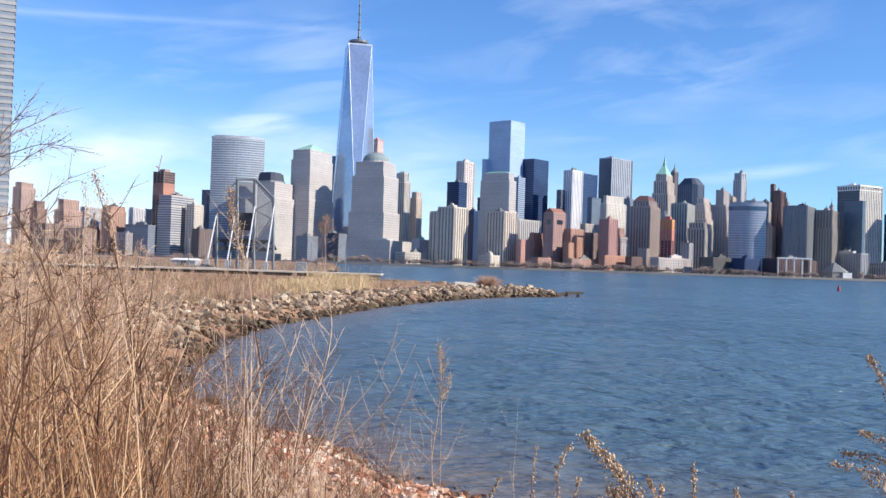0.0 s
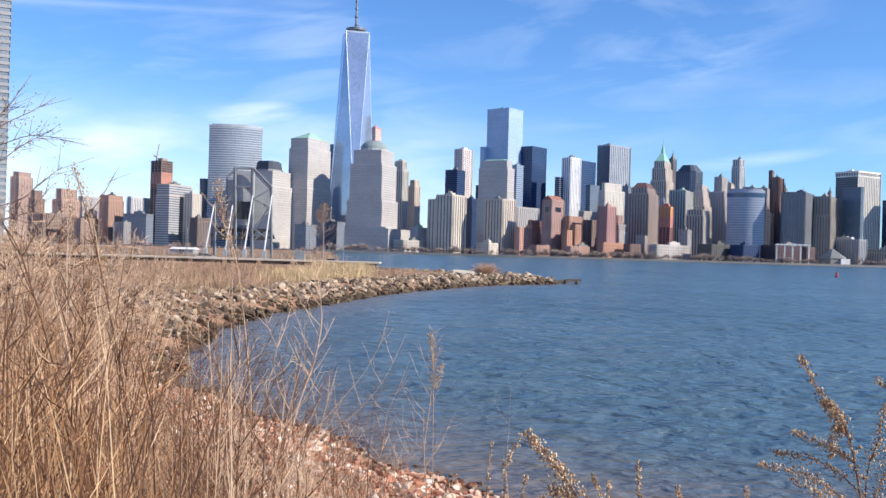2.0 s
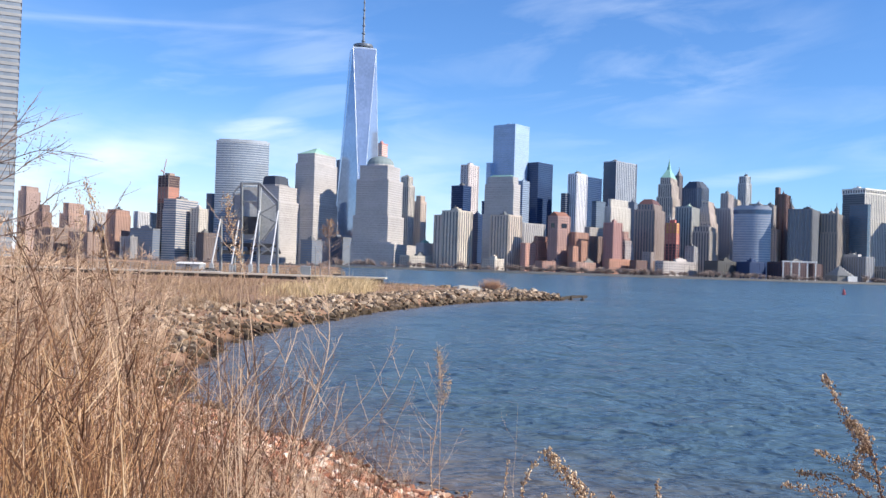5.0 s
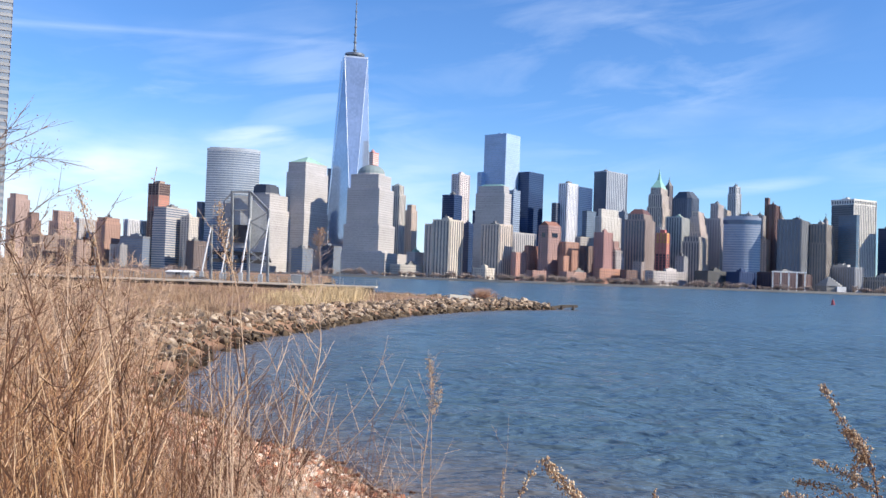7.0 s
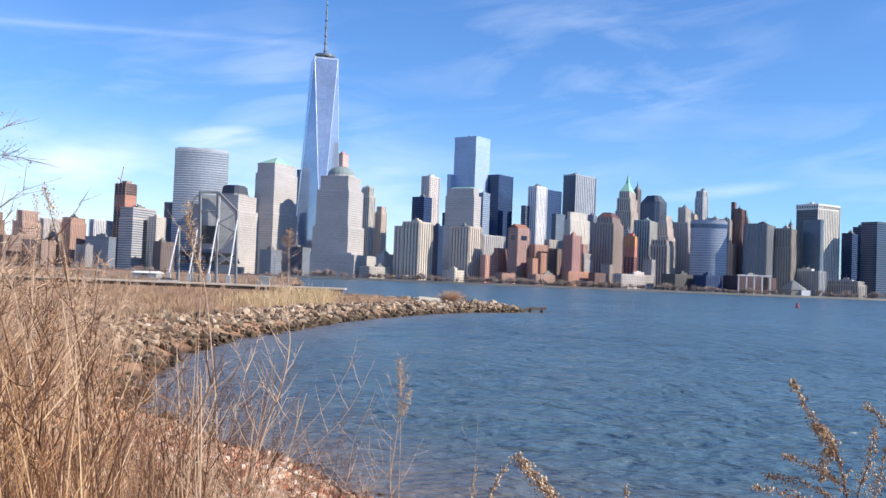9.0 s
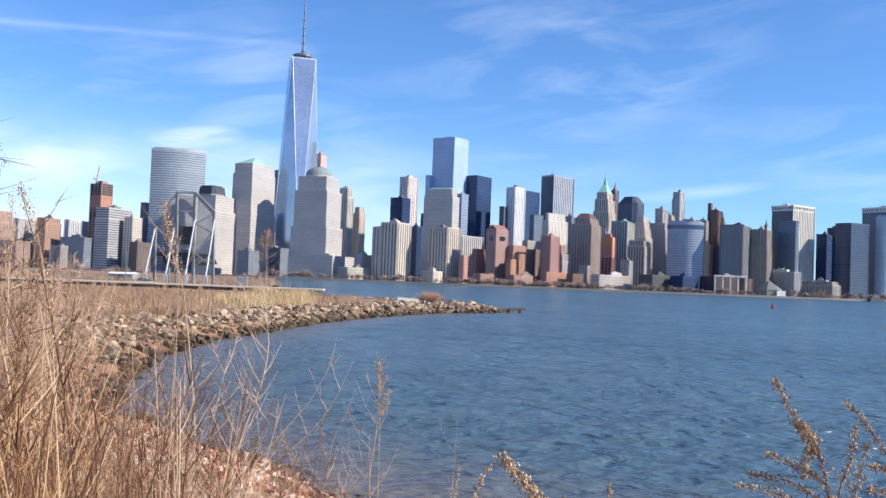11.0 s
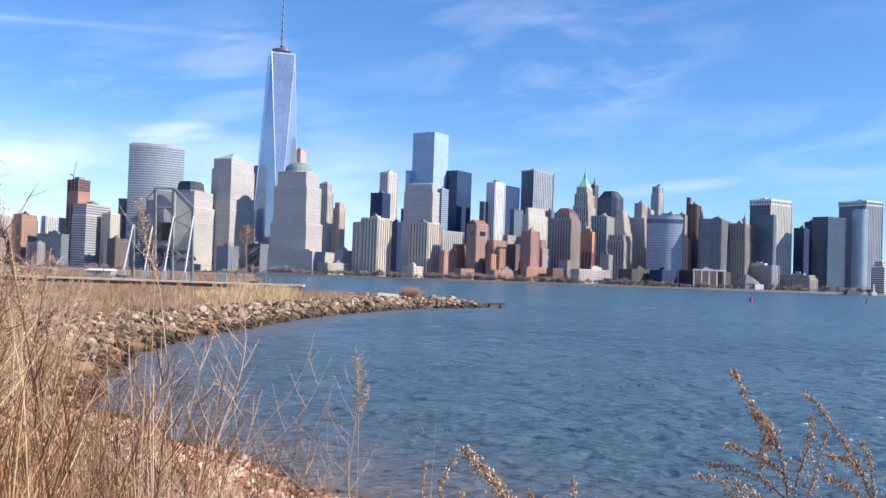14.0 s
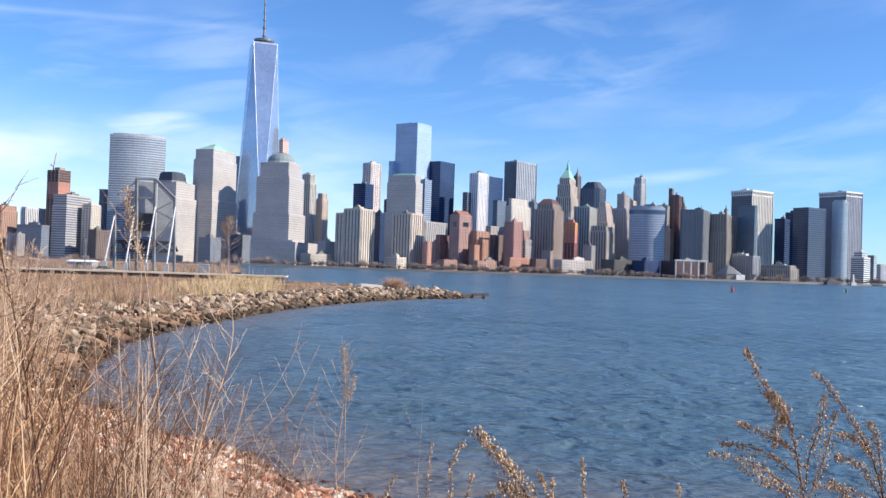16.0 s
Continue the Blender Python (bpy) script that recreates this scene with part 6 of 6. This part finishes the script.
def fields():
    rng = random.Random(8)
    reeds, scrub, litter = [], [], []
    while len(scrub) < 70000:
        y = 16 + 184 * rng.random() ** 1.3
        x = -rng.uniform(0.0, 0.62) * y
        if noise.noise((x * 0.25, y * 0.12, 0)) + 0.35 > rng.random() * 0.9:
            scrub.append((x, y))
    s = shore_distance(np.array([p[0] for p in scrub]), np.array([p[1] for p in scrub]))
    scrub = [p for p, d in zip(scrub, s) if d > (6.2 if p[1] < 45 else 3.6) + 1.6 * noise.noise((p[0] * 0.3, p[1] * 0.2, 5)) and not 128 < p[1] < 172]
    while len(reeds) < 24000:
        y = rng.uniform(68, 132)
        x = rng.uniform(-24, -2)
        if noise.noise((x * 0.2, y * 0.1, 9)) > -0.15:
            reeds.append((x, y))
    s = shore_distance(np.array([p[0] for p in reeds]), np.array([p[1] for p in reeds]))
    reeds = [p for p, d in zip(reeds, s) if 4.0 < d < 13 and -0.165 + rng.gauss(0, 0.022) < p[0] / p[1] < -0.085 + rng.gauss(0, 0.008)]
    while len(litter) < 9000:
        d = 2 + 14 * rng.random()
        a = radians(rng.uniform(-50, -2))
        litter.append((d * math.sin(a), d * math.cos(a)))
    s = shore_distance(np.array([p[0] for p in litter]), np.array([p[1] for p in litter]))
    litter = [p for p, d in zip(litter, s) if d > 3.5 and (math.atan2(p[0], p[1]) < -0.2 or rng.random() < 0.25)]
    drift = []
    while len(drift) < 9000:
        y = rng.uniform(18, 70)
        x = -rng.uniform(0.05, 0.62) * y
        if noise.noise((x * 0.5, y * 0.35, 7)) > 0.0:
            drift.append((x, y))
    s = shore_distance(np.array([p[0] for p in drift]), np.array([p[1] for p in drift]))
    drift = [p for p, d in zip(drift, s) if d > 1.2]
    blades("scrub", "low brown dry weeds between the rocks", SCRUB, drift, 0.12, 0.55, 0.012, 6)
    rough = []
    while len(rough) < 15000:
        y = rng.uniform(173, 520)
        x = -rng.uniform(0.11, 0.6) * y
        if noise.noise((x * 0.06, y * 0.03, 2)) > -0.05:
            rough.append((x, y))
    blades("scrub", "rough brown scrub on the land behind the pier", SCRUB, rough, 0.3, 1.7, 0.06, 4)
    blades("scrub", "brown dry scrub and weeds behind the rocks", SCRUB, scrub, 0.12, 0.7, 0.014, 1)
    blades("reeds", "pale straw-coloured reeds behind the riprap", REED, reeds, 0.6, 1.05, 0.015, 2)
    blades("dry_grass", "short tan dry grass tufts on the bank", STRAW, litter, 0.1, 0.45, 0.004, 3)


fields()


# ---- stones of the beach and the spit ----
def stone_meshes(prefix, mat, count, seed, flat):
    rng = random.Random(seed)
    out = []
    for k in range(count):
        bm = bmesh.new()
        for j in range(15):
            p = Vector([rng.uniform(-1, 1) for _ in range(3)])
            m = max(abs(c) for c in p)
            p = p / m * rng.uniform(0.42, 0.52)
            bm.verts.new((p.x * rng.uniform(0.85, 1.1), p.y * 0.8, p.z * flat))
        res = bmesh.ops.convex_hull(bm, input=bm.verts[:])
        bmesh.ops.delete(bm, geom=[g for g in res["geom_interior"] if isinstance(g, bmesh.types.BMVert)], context="VERTS")
        bmesh.ops.triangulate(bm, faces=bm.faces[:])
        me = bpy.data.meshes.new(prefix)
        bm.to_mesh(me)
        bm.free()
        me.materials.append(mat)
        out.append(me)
    return out


def scatter(name, meshes, mat, spots, parent, label, single):
    """Stones at spots (x, y, size); the first ones are objects of their own, the rest one joined mesh."""
    rng = random.Random(77)
    data = []
    for me in meshes:
        data.append((np.array([v.co[:] for v in me.vertices]), [tuple(p.vertices) for p in me.polygons]))
    zs = land_height(np.array([s[0] for s in spots]), np.array([s[1] for s in spots]))
    verts, faces, n = [], [], 0
    for k, ((x, y, size), z) in enumerate(zip(spots, zs)):
        m = pose(x, y, z + size * 0.12, rng.uniform(-25, 25), rng.uniform(-25, 25), rng.uniform(0, 360)) @ Matrix.Diagonal((size, size * rng.uniform(0.75, 1.1), size * rng.uniform(0.8, 1.2), 1))
        i = rng.randrange(len(meshes))
        if k < single:
            ob = new(name, meshes[i])
            ob.parent = parent
            ob.matrix_world = m
        else:
            v = data[i][0] @ np.array(m.to_3x3()).T + np.array(m.translation)
            verts += v.tolist()
            faces += [tuple(j + n for j in f) for f in data[i][1]]
            n += len(v)
    if verts:
        tagged(mesh_object(name + "_spread", verts, faces, mat, parent, label), kind="stuff")


RUBBLE = material("beach_rubble", (0.13, 0.055, 0.04), (0.86, 0.78, 0.68), 0.9, 6, 0.01, random_mix=0.85, extra=[(0.25, (0.36, 0.14, 0.08)), (0.5, (0.56, 0.28, 0.17)), (0.75, (0.64, 0.45, 0.33))])
RIPRAP = material("riprap_rock", (0.08, 0.06, 0.045), (0.74, 0.62, 0.48), 0.9, 1.2, 0.03, random_mix=0.65, extra=[(0.33, (0.17, 0.12, 0.08)), (0.68, (0.37, 0.27, 0.185))])


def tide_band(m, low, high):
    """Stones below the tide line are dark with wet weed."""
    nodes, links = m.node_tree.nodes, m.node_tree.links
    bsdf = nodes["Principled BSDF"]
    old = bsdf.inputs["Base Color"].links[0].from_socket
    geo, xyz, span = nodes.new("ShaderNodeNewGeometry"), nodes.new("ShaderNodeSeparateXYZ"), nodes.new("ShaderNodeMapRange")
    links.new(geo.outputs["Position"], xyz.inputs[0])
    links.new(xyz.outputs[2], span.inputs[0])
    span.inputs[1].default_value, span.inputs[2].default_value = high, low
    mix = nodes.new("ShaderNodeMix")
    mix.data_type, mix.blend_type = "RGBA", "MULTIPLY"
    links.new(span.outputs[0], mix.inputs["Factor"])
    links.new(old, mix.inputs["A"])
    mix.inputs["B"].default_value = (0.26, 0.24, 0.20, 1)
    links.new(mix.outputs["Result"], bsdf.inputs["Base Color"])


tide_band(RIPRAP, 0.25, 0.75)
tide_band(RUBBLE, 0.02, 0.22)
tide_band(SOIL, 0.02, 0.22)
rng = random.Random(21)
spots = []
while len(spots) < 34000:
    x, y = rng.uniform(-13, 5), rng.uniform(4, 30)
    size = 0.032 + 0.125 * rng.random() ** 2.4
    spots.append((x, y, size))
s = shore_distance(np.array([p[0] for p in spots]), np.array([p[1] for p in spots]))
spots = [p for p, d in zip(spots, s) if -0.5 < d < 10.5]
spots.sort(key=lambda p: (abs(p[0] + 1.2) + abs(p[1] - 11.5) * 0.6) - p[2] * 25)
scatter("stone", stone_meshes("stone", RUBBLE, 9, 4, 0.75), RUBBLE, spots, ground, "loose brick and stone rubble of the beach", 300)

boulders = []
while len(boulders) < 30000:
    x, y = rng.uniform(-30, 18), rng.uniform(22, 130)
    boulders.append((x, y, (0.16 + 0.42 * rng.random() ** 2) * (0.62 + y / 105)))
s = shore_distance(np.array([p[0] for p in boulders]), np.array([p[1] for p in boulders]))
boulders = [p for p, d in zip(boulders, s) if -0.5 < d < (4.2 if p[1] > 55 else 7.5)]
boulders.sort(key=lambda p: abs(p[1] - 78) - p[2] * 40)
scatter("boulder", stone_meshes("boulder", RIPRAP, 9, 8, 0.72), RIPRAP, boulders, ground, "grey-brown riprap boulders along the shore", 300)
